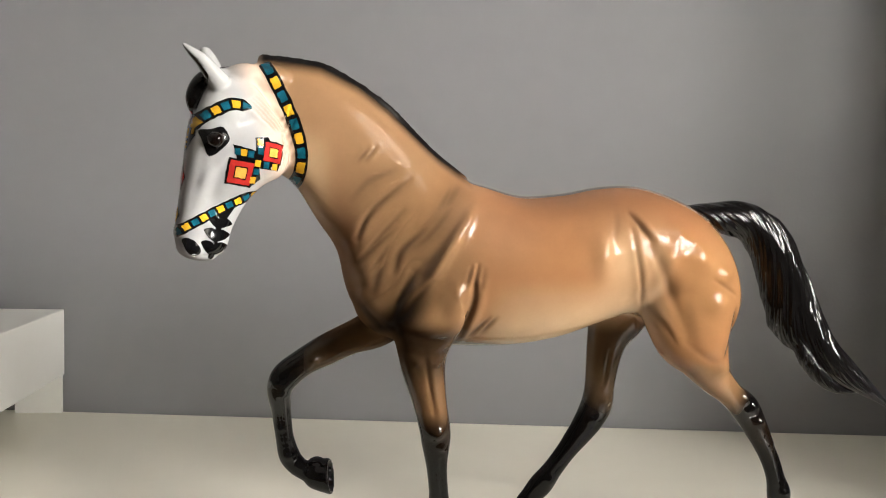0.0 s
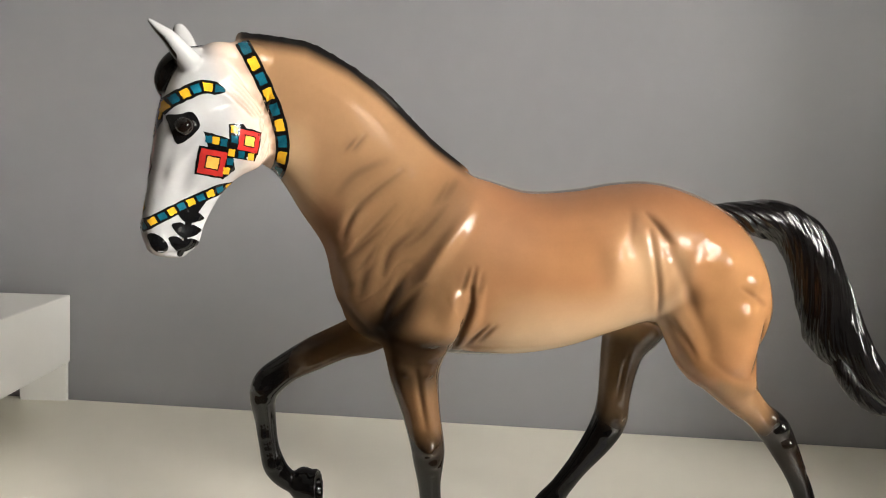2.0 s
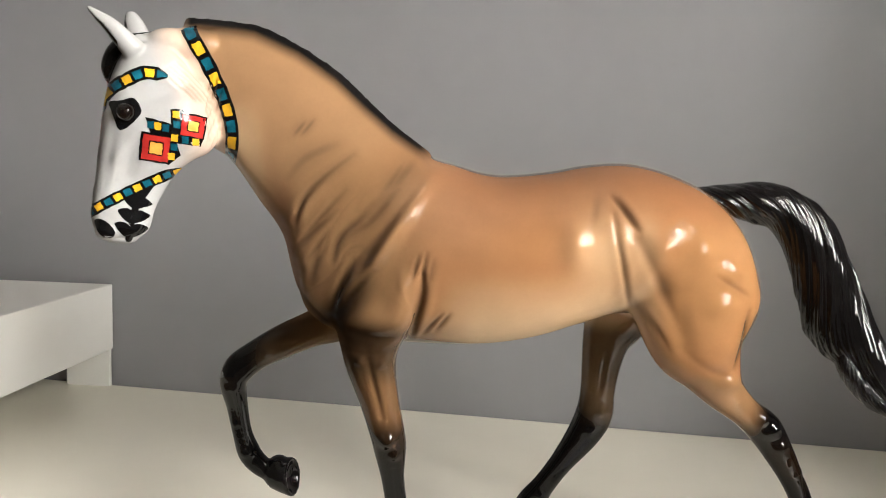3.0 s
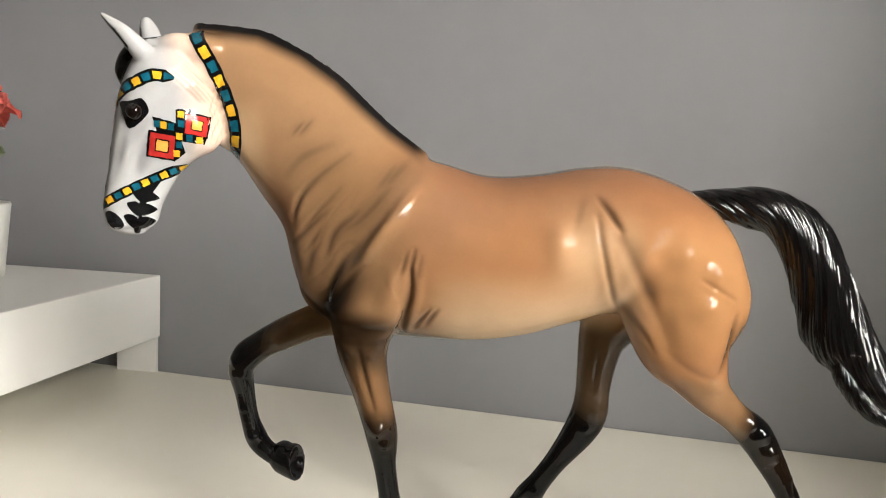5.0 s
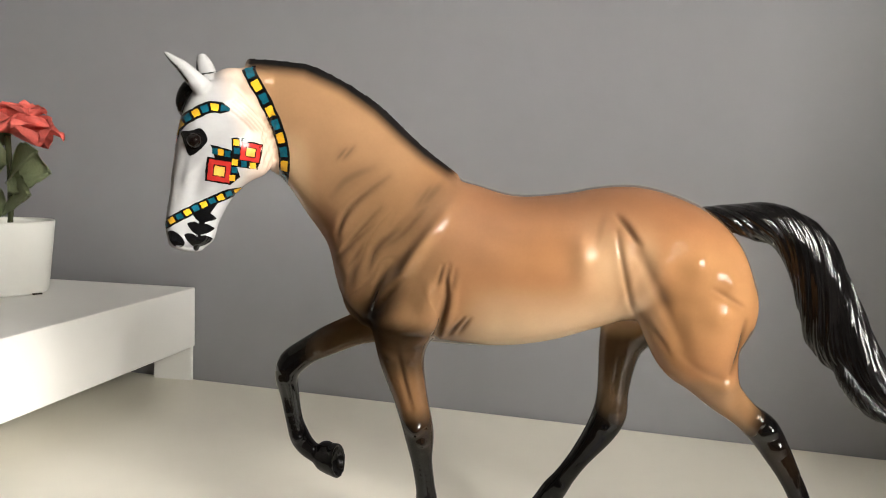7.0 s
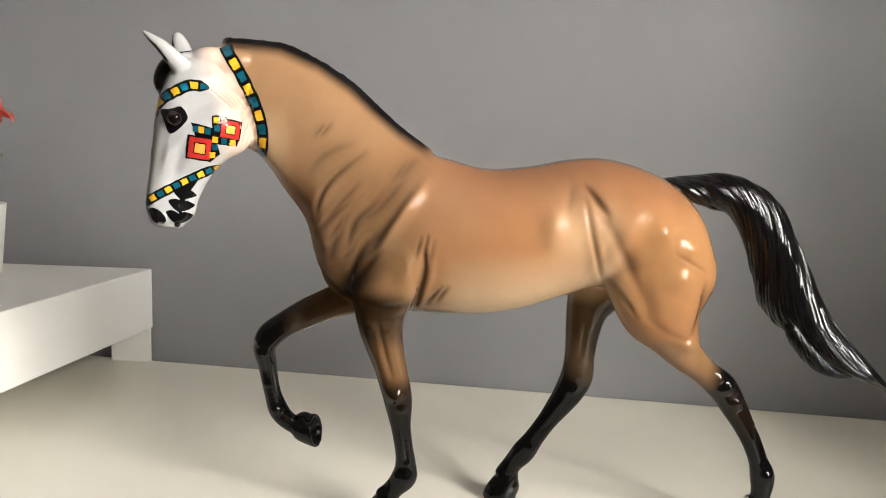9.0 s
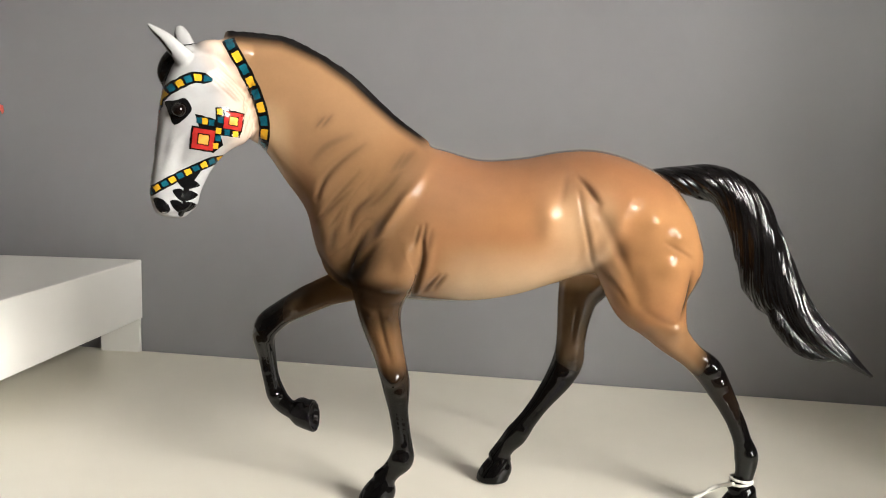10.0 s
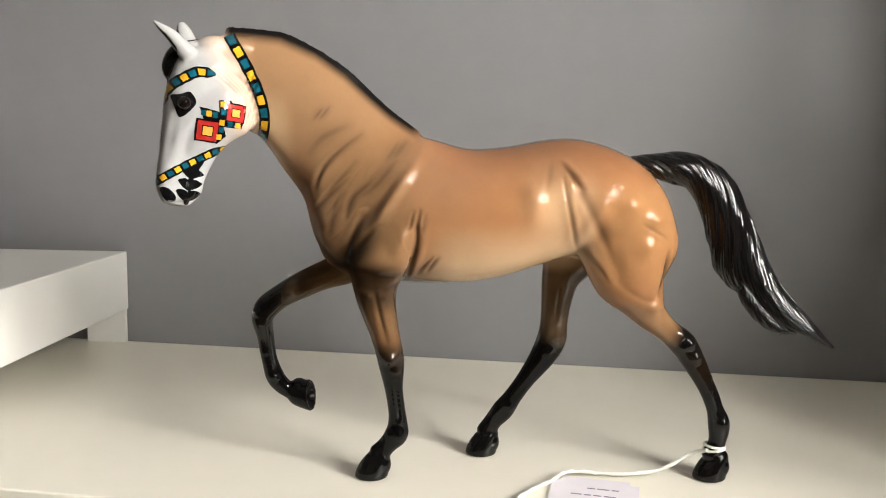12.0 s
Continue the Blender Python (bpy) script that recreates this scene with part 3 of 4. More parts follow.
# swellings: u, w, half length, half height, height, tilt in degrees
MUSCLE = [(-45, 145, 6, 9, 1.2, 20), (-18, 123, 11, 6, 1.6, 0), (-7, 133, 5.5, 9, 4.2, 4), (-21, 143, 3.5, 12, 1.0, -32), (-11, 157, 3.2, 21, 3.0, -33), (-36, 158, 4, 12, 0.7, -40), (-15.5, 150.5, 2.6, 10, 1.5, -33), (-6, 139, 2.4, 4, 1.0, 0), (110.5, 155, 6, 6, 1.6, 0),
          (124.5, 147, 4.4, 4.2, 1.6, 10), (121, 133, 7, 6, 2.2, 0), (90, 147, 4.5, 15, 1.3, -27), (60, 156, 5, 9, 2.0, 3), (81, 144, 2.2, 14, 0.3, -20), (127, 99.5, 5, 4.2, 2.2, 0), (119, 116, 11, 9, 1.2, 0)]


def horse_mesh():
    raw, faces, edges = fused(horse_lofts(), 0.68)
    n = len(raw)
    c, s = math.cos(HEAD_TURN), math.sin(HEAD_TURN)

    def head_axes(v):
        du, dv = v[:, 0] - HEAD_AT[0], v[:, 1] - HEAD_AT[1]
        return c * du - s * dv, s * du + c * dv, v[:, 2]

    trunk = step(raw[:, 2], 96, 112) * step(-raw[:, 2], -215, -190) * step(raw[:, 0], -62, -50)
    v = averaged(raw, edges, 26, trunk)
    v = averaged(v, edges, 45, step(raw[:, 0], 98, 112) * step(raw[:, 2], 98, 110))
    v = averaged(v, edges, 150, np.exp(-((raw[:, 0] + 30) / 25) ** 4 - ((raw[:, 2] - 115) / 10) ** 4))
    v = averaged(v, edges, 3, np.ones(n))
    v = relaxed(v, edges, 10, np.ones(n))
    nor = normals_of(v, faces)
    u, w = v[:, 0], v[:, 2]
    side = np.abs(nor[:, 1]) ** 0.7
    body = step(u, -66, -58) * step(w, 92, 104)
    lift, dark = np.zeros(n), np.zeros(n)
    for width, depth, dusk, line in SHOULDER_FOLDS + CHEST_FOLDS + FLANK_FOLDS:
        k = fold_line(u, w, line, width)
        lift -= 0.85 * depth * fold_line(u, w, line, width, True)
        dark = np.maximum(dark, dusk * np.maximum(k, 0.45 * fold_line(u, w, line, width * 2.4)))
    for a, b, lu, lw, height, tilt in MUSCLE:
        ct, st = math.cos(radians(tilt)), math.sin(radians(tilt))
        x, y = (u - a) * ct + (w - b) * st, -(u - a) * st + (w - b) * ct
        lift += height * np.exp(-(x / lu) ** 2 - (y / lw) ** 2)
    # fine slanting folds over the shoulder and the base of the neck
    ca, sa = math.cos(radians(55)), math.sin(radians(55))
    along, across = -(u * ca + w * sa), u * sa - w * ca
    mask = np.exp(-(((u + 33) / 20) ** 4 + ((w - 148) / 26) ** 4))
    pick = np.where(mask > 0.02)[0]
    fold = np.zeros(n)
    for i in pick:
        q = noise.noise(Vector((across[i] / 6.0 + 0.8 * noise.noise(Vector((across[i] / 20, along[i] / 14, 3))), along[i] / 26, 1.5)))
        fold[i] = max(0.0, 1 - abs(q) * 3.2) ** 1.5
    fold *= mask
    lift -= 0.35 * fold
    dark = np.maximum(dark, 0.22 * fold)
    # tendons and canons of the legs
    lift *= body * np.clip((np.abs(nor[:, 1]) - 0.15) / 0.4, 0, 1)
    for a, b, r, height in ((150, 79.5, 2.6, 1.0), (154, 71.5, 2.4, 0.8), (145, 84, 2.4, 0.6), (173, 33, 2.8, 0.8), (-11.5, 72, 3.2, 1.6), (-8.5, 65, 2.2, 0.9), (-23, 107, 1.8, 0.7), (-14.5, 106, 1.6, 0.7), (-6, 26, 2.6, 0.8),
                            (85, 76, 2.4, 0.9), (80, 66, 2.4, 0.6), (60, 31, 2.6, 0.6), (-83, 90, 2.4, 0.6), (-77, 51, 2.4, 0.7), (-66, 101, 1.6, 0.8), (-81, 66, 1.4, 0.5), (-21, 60, 1.5, 0.3)):
        lift += 1.5 * height * np.exp(-((u - a) ** 2 + (w - b) ** 2) / r ** 2)
    for line in (((-19.6, 108), (-16.5, 94), (-13.5, 82)), ((-82.4, 82), (-80.2, 66), (-77.8, 53)), ((-79, 82), (-77.4, 66), (-75.4, 53)), ((-8.5, 58), (-5.8, 36)), ((165, 58), (170, 40)), ((84, 104), (83, 86))):
        lift -= 0.85 * fold_line(u, w, line, 1.1, True)
    legs = np.where(w < 112)[0]
    for i in legs:
        q = Vector(v[i])
        lift[i] += min(1.0, (112 - w[i]) / 12) * (0.08 * noise.noise(Vector((q.x / 5, q.y / 5, q.z / 12))) + 0.04 * noise.noise(Vector((q.x / 2.6, q.y / 3, q.z / 14 + 7)))) * min(1.0, w[i] / 16) * (0.15 if u[i] < -38 and w[i] < 68 else 1.0)
    h, hv, hw = head_axes(v)
    on_head = step(-u, 74, 84) * step(w, 146, 152)
    wrinkles = np.exp(-(((h - 11) / 6) ** 2)) * step(w, 185, 192) * step(-w, -222, -212) * (0.5 + 0.5 * np.sin(2.3 * (h - 0.28 * (w - 200) + 1.2 * np.sin(w / 9))))
    wrinkles *= step(h, 7, 10)
    lift -= 1.7 * wrinkles * on_head * side
    hollow = [(-19, 190, -22, 176, 3.2, 0.9), (-12, 207, 2, 214, 3, 0.7), (-25, 196, -29, 178, 2.2, 0.4), (-9, 180, -20, 172, 3.5, 0.7), (-33, 154, -15, 155, 0.8, 0.5)]
    for a, b, cc, d, width, depth in hollow:
        lift -= 1.6 * depth * crease(h, hw, (a, b), (cc, d), width) * on_head * side
    bone = [(-14, 199, -25, 185, 1.6, 0.5), (-9, 217, 3, 208, 1.2, 0.5)]
    for a, b, cc, d, width, depth in bone:
        lift += depth * crease(h, hw, (a, b), (cc, d), width) * on_head * side
    for a, b, r, height in ((-3.5, 199.5, 9.0, 2.6), (-20.6, 203, 3.4, 1.0), (-24, 186, 4.0, 0.5)):
        lift += height * np.exp(-((h - a) ** 2 + (hw - b) ** 2) / r ** 2) * on_head * side
    throat = np.zeros(n)
    for k in range(-1, 4):
        o = 1.7 * k
        throat = np.maximum(throat, fold_line(h, hw, [(a + o * 0.75, b + o * 0.6) for a, b in ((-6, 219), (2, 212.5), (8.5, 204), (11, 194))], 0.75))
    throat *= np.maximum(step(h, 7, 9), step(hw, 206, 209))
    lift -= 1.1 * throat * on_head * side
    v = v + nor * lift[:, None]
    v = averaged(v, edges, 1, np.ones(n))
    v[:, 2] = np.maximum(v[:, 2], 0.05)

    # the coat in soft airbrushed fields, with shade of folds and hollows put in
    u, w = v[:, 0], v[:, 2]
    tan, orange = np.array((0.245, 0.138, 0.071)), np.array((0.295, 0.139, 0.061))
    pale, brown = np.array((0.56, 0.385, 0.225)), np.array((0.205, 0.09, 0.042))
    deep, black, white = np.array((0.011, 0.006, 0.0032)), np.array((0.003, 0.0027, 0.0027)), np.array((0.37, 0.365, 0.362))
    col = np.tile(orange, (n, 1))

    def lay(colour, k):
        col[:] += np.clip(k, 0, 1)[:, None] * (colour - col)

    lay(tan, step(-u - 0.5 * np.minimum(w - 150, 20) + 0.9 * np.maximum(w - 178, 0), -12, 30))
    slant = w - 145 - 0.55 * (u + 25)
    lay(np.array((0.175, 0.096, 0.045)), 0.9 * np.exp(-((u + 22) / 26) ** 4 - (slant / 38) ** 4))
    lay(np.array((0.175, 0.096, 0.045)), 0.55 * np.exp(-((u + 31) / 19) ** 2 - ((w - 178) / 16) ** 2))
    lay(pale, 0.85 * step(-w, -149, -120) * step(u, 2, 25) * step(-u, -104, -84))
    lay(pale, 0.55 * np.exp(-((u - 72) / 12) ** 2 - ((w - 155) / 22) ** 2))
    lay(pale, 0.35 * np.exp(-((u - 88) / 6) ** 2 - ((w - 150) / 22) ** 2))
    lay(np.array((0.235, 0.128, 0.075)), 0.6 * np.exp(-((u - 14) / 20) ** 2 - ((w - 168) / 20) ** 2))
    lay(brown, 0.92 * step(w, 152, 186) * step(u, -5, 25) * step(-u, -140, -120))
    lay(np.array((0.31, 0.155, 0.065)), 0.8 * step(u, 84, 108) * step(-w, -172, -155))
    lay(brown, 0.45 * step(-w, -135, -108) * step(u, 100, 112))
    # soft shade down the thigh's back edge, put into the colour
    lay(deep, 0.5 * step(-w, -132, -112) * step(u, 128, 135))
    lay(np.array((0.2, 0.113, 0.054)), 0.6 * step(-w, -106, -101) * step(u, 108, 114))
    lay(pale, 0.5 * step(-u, 58, 72) * step(-w, -215, -190))
    lay(brown, 0.6 * np.exp(-((u + 55) / 5) ** 2 - ((w - 160) / 16) ** 2))
    # fold lines: crease shade put into the colour on top of the airbrushing
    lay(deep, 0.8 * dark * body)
    # under chest, elbow and belly: airbrushed dark with shade put into the colour
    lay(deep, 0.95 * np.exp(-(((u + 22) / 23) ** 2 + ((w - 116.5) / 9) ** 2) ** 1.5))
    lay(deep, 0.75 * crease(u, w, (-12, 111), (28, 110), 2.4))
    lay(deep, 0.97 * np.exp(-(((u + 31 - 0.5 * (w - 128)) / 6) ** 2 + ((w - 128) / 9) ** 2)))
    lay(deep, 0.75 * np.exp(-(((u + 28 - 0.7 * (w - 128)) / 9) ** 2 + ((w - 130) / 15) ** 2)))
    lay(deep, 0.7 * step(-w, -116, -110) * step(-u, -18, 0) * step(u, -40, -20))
    # legs
    fore = step(-u, -22, -14)
    stand = fore * step(u, -34, -26)
    lift_leg = fore * step(-u, 27, 35) * step(-w, -122, -114)
    lay(np.array((0.04, 0.022, 0.011)), stand * step(-w, -116, -108))
    middle = -19.5 + 0.2 * (112 - w)
    lay(np.array((0.135, 0.07, 0.032)), 0.95 * stand * np.exp(-((w - 89) / 12) ** 4) * np.exp(-((u - middle) / 8) ** 4))
    lay(deep, 0.35 * stand * step(-w, -118, -112) * step(w, 84, 96) * np.exp(-((u - middle - 0.5) / 1.3) ** 2))
    lay(deep, 0.97 * stand * step(-w, -84, -68))
    lay(black, stand * step(-w, -74, -54))
    lay(np.array((0.09, 0.053, 0.027)), lift_leg * 0.92)
    lay(np.array((0.15, 0.085, 0.038)), 0.92 * lift_leg * np.exp(-((u + 45) / 14) ** 2) * np.exp(-((w - 110 - 0.45 * (u + 46)) / 6.5) ** 4))
    lay(black, lift_leg * np.maximum(step(-u, 52, 76), step(-w, -92, -80)))
    hind, far = step(u, 30, 38), step(-v[:, 1], -2, 6)
    lay(np.array((0.085, 0.05, 0.026)), hind * far * step(-w, -124, -112) * 0.9)
    lay(deep, 0.5 * hind * far * step(u, 88, 96) * step(-w, -122, -112))
    lay(black, hind * far * step(-w - 0.5 * (u - 84), -88, -66))
    lay(black, hind * (1 - far) * step(u + 0.3 * (97 - w), 138, 151) * step(-w, -104, -95))
    lay(deep, hind * (1 - far) * step(-w, -80, -64) * 0.9)
    lay(black, hind * (1 - far) * step(-w, -68, -44))
    lay(black, step(-w, -30, -18))
    # mane along the crest
    crest = np.interp(u, (-93, -87, -67, -50, -35.5, -24, -12, 3), (240.5, 241, 239.5, 232.5, 223, 212.5, 202.5, 193))
    on_neck = step(u, -96, -93) * step(-u, -6, 2)
    lay(deep, 0.75 * on_neck * step(w, crest - 9, crest - 3.5))
    lay(black * 2.5, on_neck * step(w, crest - 4.5, crest - 2.2))
    # white painted head that fades into the neck
    strap = np.interp(w, (183, 189, 198, 208, 219, 229, 238), (-79, -76, -75, -77, -81.6, -87, -93))
    ahead = np.where(w > 150, strap - u, -50.0)
    lay(np.array((0.60, 0.44, 0.34)), step(ahead, -2, 6))
    lay(white, step(ahead, 3, 20))
    h, hv, hw = head_axes(v)
    lay(black, step(w, 150, 152) * step(-h, 17, 19) * step(w, 213, 216) * step(-np.abs(hv), -6, -5) * step(-w, -234, -231))
    lay(np.array((0.27, 0.18, 0.12)), 0.7 * throat * on_head * side)
    front = 0.75 * (s * nor[:, 1] - c * nor[:, 0]) - 0.66 * nor[:, 2]
    lay(np.array((0.012, 0.009, 0.008)), step(w, 228, 233) * step(-h, 2, 4) * step(front, 0.4, 0.6) * step(np.abs(hv), 6.5, 8) * step(-w, -257, -254))
    # lacquer everywhere but on the combed mane and the forelock
    gloss = 0.9 - 0.78 * on_neck * step(w, crest - 7, crest - 4)
    gloss *= 1 - 0.95 * np.exp(-((u + 37) / 20) ** 4 - ((w - 117) / 14) ** 4)
    gloss *= 1 - 0.35 * step(-w, -76, -66)
    gloss *= 1 - 0.75 * step(-u, 40, 50) * step(-w, -180, -165) * step(w, 108, 114)
    return v, faces, col, gloss


def tail_mesh(rows, seed=0.0):
    """The tail: a combed, twisted lock with strands."""
    r = smooth_rows(rows, 24)
    segs = 260
    verts, faces = [], []
    for i, (a, b, cc, d, half) in enumerate(r):
        up, low = np.array((a, 0, b)), np.array((cc, 0, d))
        mid_, maj = (up + low) / 2, (up - low) / 2
        t = i / (len(r) - 1)
        out = 13 * min(1.0, max(0.0, (t - 0.52) / 0.4)) ** 1.3 if seed == 0 else 5 + 7 * t      # the end swings out from the side
        mid_ = mid_ + np.array((-(mid_[0] - 60) * out / 380, out, (150 - mid_[2]) * out / 380))
        for k in range(segs):
            f = 2 * math.pi * k / segs
            flow = f + seed - 7 * (1 - math.exp(-t / 0.28)) - 1.6 * t
            low = noise.noise(Vector((2.2 * math.cos(flow), 2.2 * math.sin(flow), 5 * t + 4)))
            g = noise.noise(Vector((6 * math.cos(flow), 6 * math.sin(flow), 5 * t)))
            g2 = noise.noise(Vector((9 * math.cos(flow), 9 * math.sin(flow), 10 * t + 9)))
            calm = 1 - 0.75 * max(0.0, math.cos(f)) ** 1.5 * max(0.0, 1 - t / 0.5)
            k1 = 1 + calm * (0.1 * low + 0.055 * g + 0.035 * g2 + 0.024 * math.sin(26 * flow + 7 * g + 5 * g2) * (0.55 + 0.9 * noise.noise(Vector((3 * math.cos(flow), 3 * math.sin(flow), 22 * t)))))
            lean = 1.5 * min(1.0, max(0.0, (t - 0.5) / 0.2)) * min(1.0, (1 - t) / 0.2)
            edge = 1 + 0.10 * t * noise.noise(Vector((2 * math.cos(f), 2 * math.sin(f), 9 * t)))
            verts.append(mid_ + maj * math.cos(f) * k1 * edge + np.array((0, half * math.sin(f) * k1 - lean * math.cos(f), 0)))
    n = len(r)
    for i in range(n - 1):
        for k in range(segs):
            a, b = i * segs + k, i * segs + (k + 1) % segs
            faces.append((a, a + segs, b + segs, b))
    return np.array(verts), faces


TAIL = [(112, 178, 118, 166, 7), (122, 179.8, 129, 168, 8), (136, 181.5, 139.5, 165, 8.5), (151.5, 182, 151, 162, 9), (166, 176, 159.6, 149.6, 9.5), (176.5, 167, 165.3, 132.3, 10), (185.2, 151.3, 170.3, 118, 10),
        (192.7, 135.6, 176.3, 109.5, 9.5), (200.1, 121.3, 184.9, 103, 8.5), (207.5, 108.5, 194.5, 95, 7), (218.2, 97.2, 207, 86.5, 5), (229.1, 85, 221.5, 80.3, 3), (241, 73, 239.6, 72, 0.8)]
LOCK = [(188, 124, 186.5, 121, 0.5), (187.5, 113, 182.5, 106, 3), (194, 101, 187.5, 95.5, 4.5), (203, 93, 196, 86.5, 4), (211, 87, 206, 81.6, 2.6), (219, 82.4, 217.6, 80.6, 0.7)]


class Painter:
    """Thin painted shapes that follow the skin under them."""

    def __init__(self, verts, faces):
        self.tree = BVHTree.FromPolygons([tuple(q) for q in verts], faces)
        self.verts, self.faces, self.slots = [], [], []

    def land(self, start, way, lift):
        hit, nor, _, _ = self.tree.ray_cast(Vector(start), Vector(way))
        return None if hit is None else hit + nor * lift if nor.dot(Vector(way)) < 0 else hit - nor * lift

    def fill(self, outline, to_ray, slot, lift, wobble=0.0, soft=False, dome=0.0):
        """A filled shape from its outline in two coordinates; to_ray turns a pair into the ray that lands it."""
        pts = []
        if soft:
            q = [tuple(o) for o in outline]
            outline = [tuple(o) for o in smooth_rows([q[-1], *q, q[0], q[1]], 4)[4:-4][:4 * len(q)]]
        m = len(outline)
        per = max(1, 30 // m)
        for i in range(m):
            a, b = np.array(outline[i], float), np.array(outline[(i + 1) % m], float)
            for k in range(per):
                t = k / per
                pts.append(a + (b - a) * t + wobble * np.array((noise.noise(Vector((*a * 0.7, 5 * t))), noise.noise(Vector((*b * 0.9, 5 * t + 3))))))
        mid_ = np.mean(pts, axis=0)
        base, ok = len(self.verts), True
        rings = [0.25, 0.5, 0.75, 1.0]
        grid = [[self.land(*to_ray(*mid_), lift + dome)]] + [[self.land(*to_ray(*(mid_ + (p - mid_) * q)), lift + dome * (1 - q * q)) for p in pts] for q in rings]
        index = {}
        for i, row in enumerate(grid):
            for k, p in enumerate(row):
                if p is not None:
                    index[i, k] = len(self.verts)
                    self.verts.append(np.array(p))
        n = len(pts)
        for k in range(n):
            tri = ((0, 0), (1, k), (1, (k + 1) % n))
            if all(q in index for q in tri):
                self.faces.append([index[q] for q in tri]), self.slots.append(slot)
            for i in range(1, len(rings)):
                quad = ((i, k), (i + 1, k), (i + 1, (k + 1) % n), (i, (k + 1) % n))
                if all(q in index for q in quad):
                    self.faces.append([index[q] for q in quad]), self.slots.append(slot)

    def strap(self, line, width, to_ray, cells, colours, gap=0.16, ends=True, taper=0.0):
        """A black strap along a line, with coloured cells inside it."""
        r = smooth_rows(line, 12)
        d = np.gradient(r, axis=0)
        d /= np.linalg.norm(d, axis=1)[:, None]
        nrm = np.stack([-d[:, 1], d[:, 0]], 1)
        run = np.r_[0, np.cumsum(np.linalg.norm(np.diff(r, axis=0), axis=1))]

        def at(q, s):
            q = np.clip(q, 0, 1) * run[-1]
            p = np.array([np.interp(q, run, r[:, k]) for k in range(2)])
            m = np.array([np.interp(q, run, nrm[:, k]) for k in range(2)])
            thin = 1 - taper * max(0.0, q / run[-1] - 0.86) / 0.14
            return p + m * s * thin * width / 2

        steps = 36
        for k in range(steps):
            a, b = k / steps, (k + 1) / steps
            e1, e2 = 1 + 0.1 * noise.noise(Vector((a * 14, 0, width))), 1 + 0.1 * noise.noise(Vector((b * 14, 0, width)))
            self.fill([at(a, -e1), at(b, -e2), at(b, e2), at(a, e1)], to_ray, 0, 0.10)
        for k in range(cells):
            a, b = (k + gap) / cells, (k + 1 - gap) / cells
            if k == 0 and ends:
                a = 0.0
            if k == cells - 1 and ends:
                b = 1.0
            self.fill([at(a, -0.6), at(b, -0.62), at(b, 0.58), at(a, 0.62)], to_ray, colours[k % len(colours)], 0.22, 0.3)


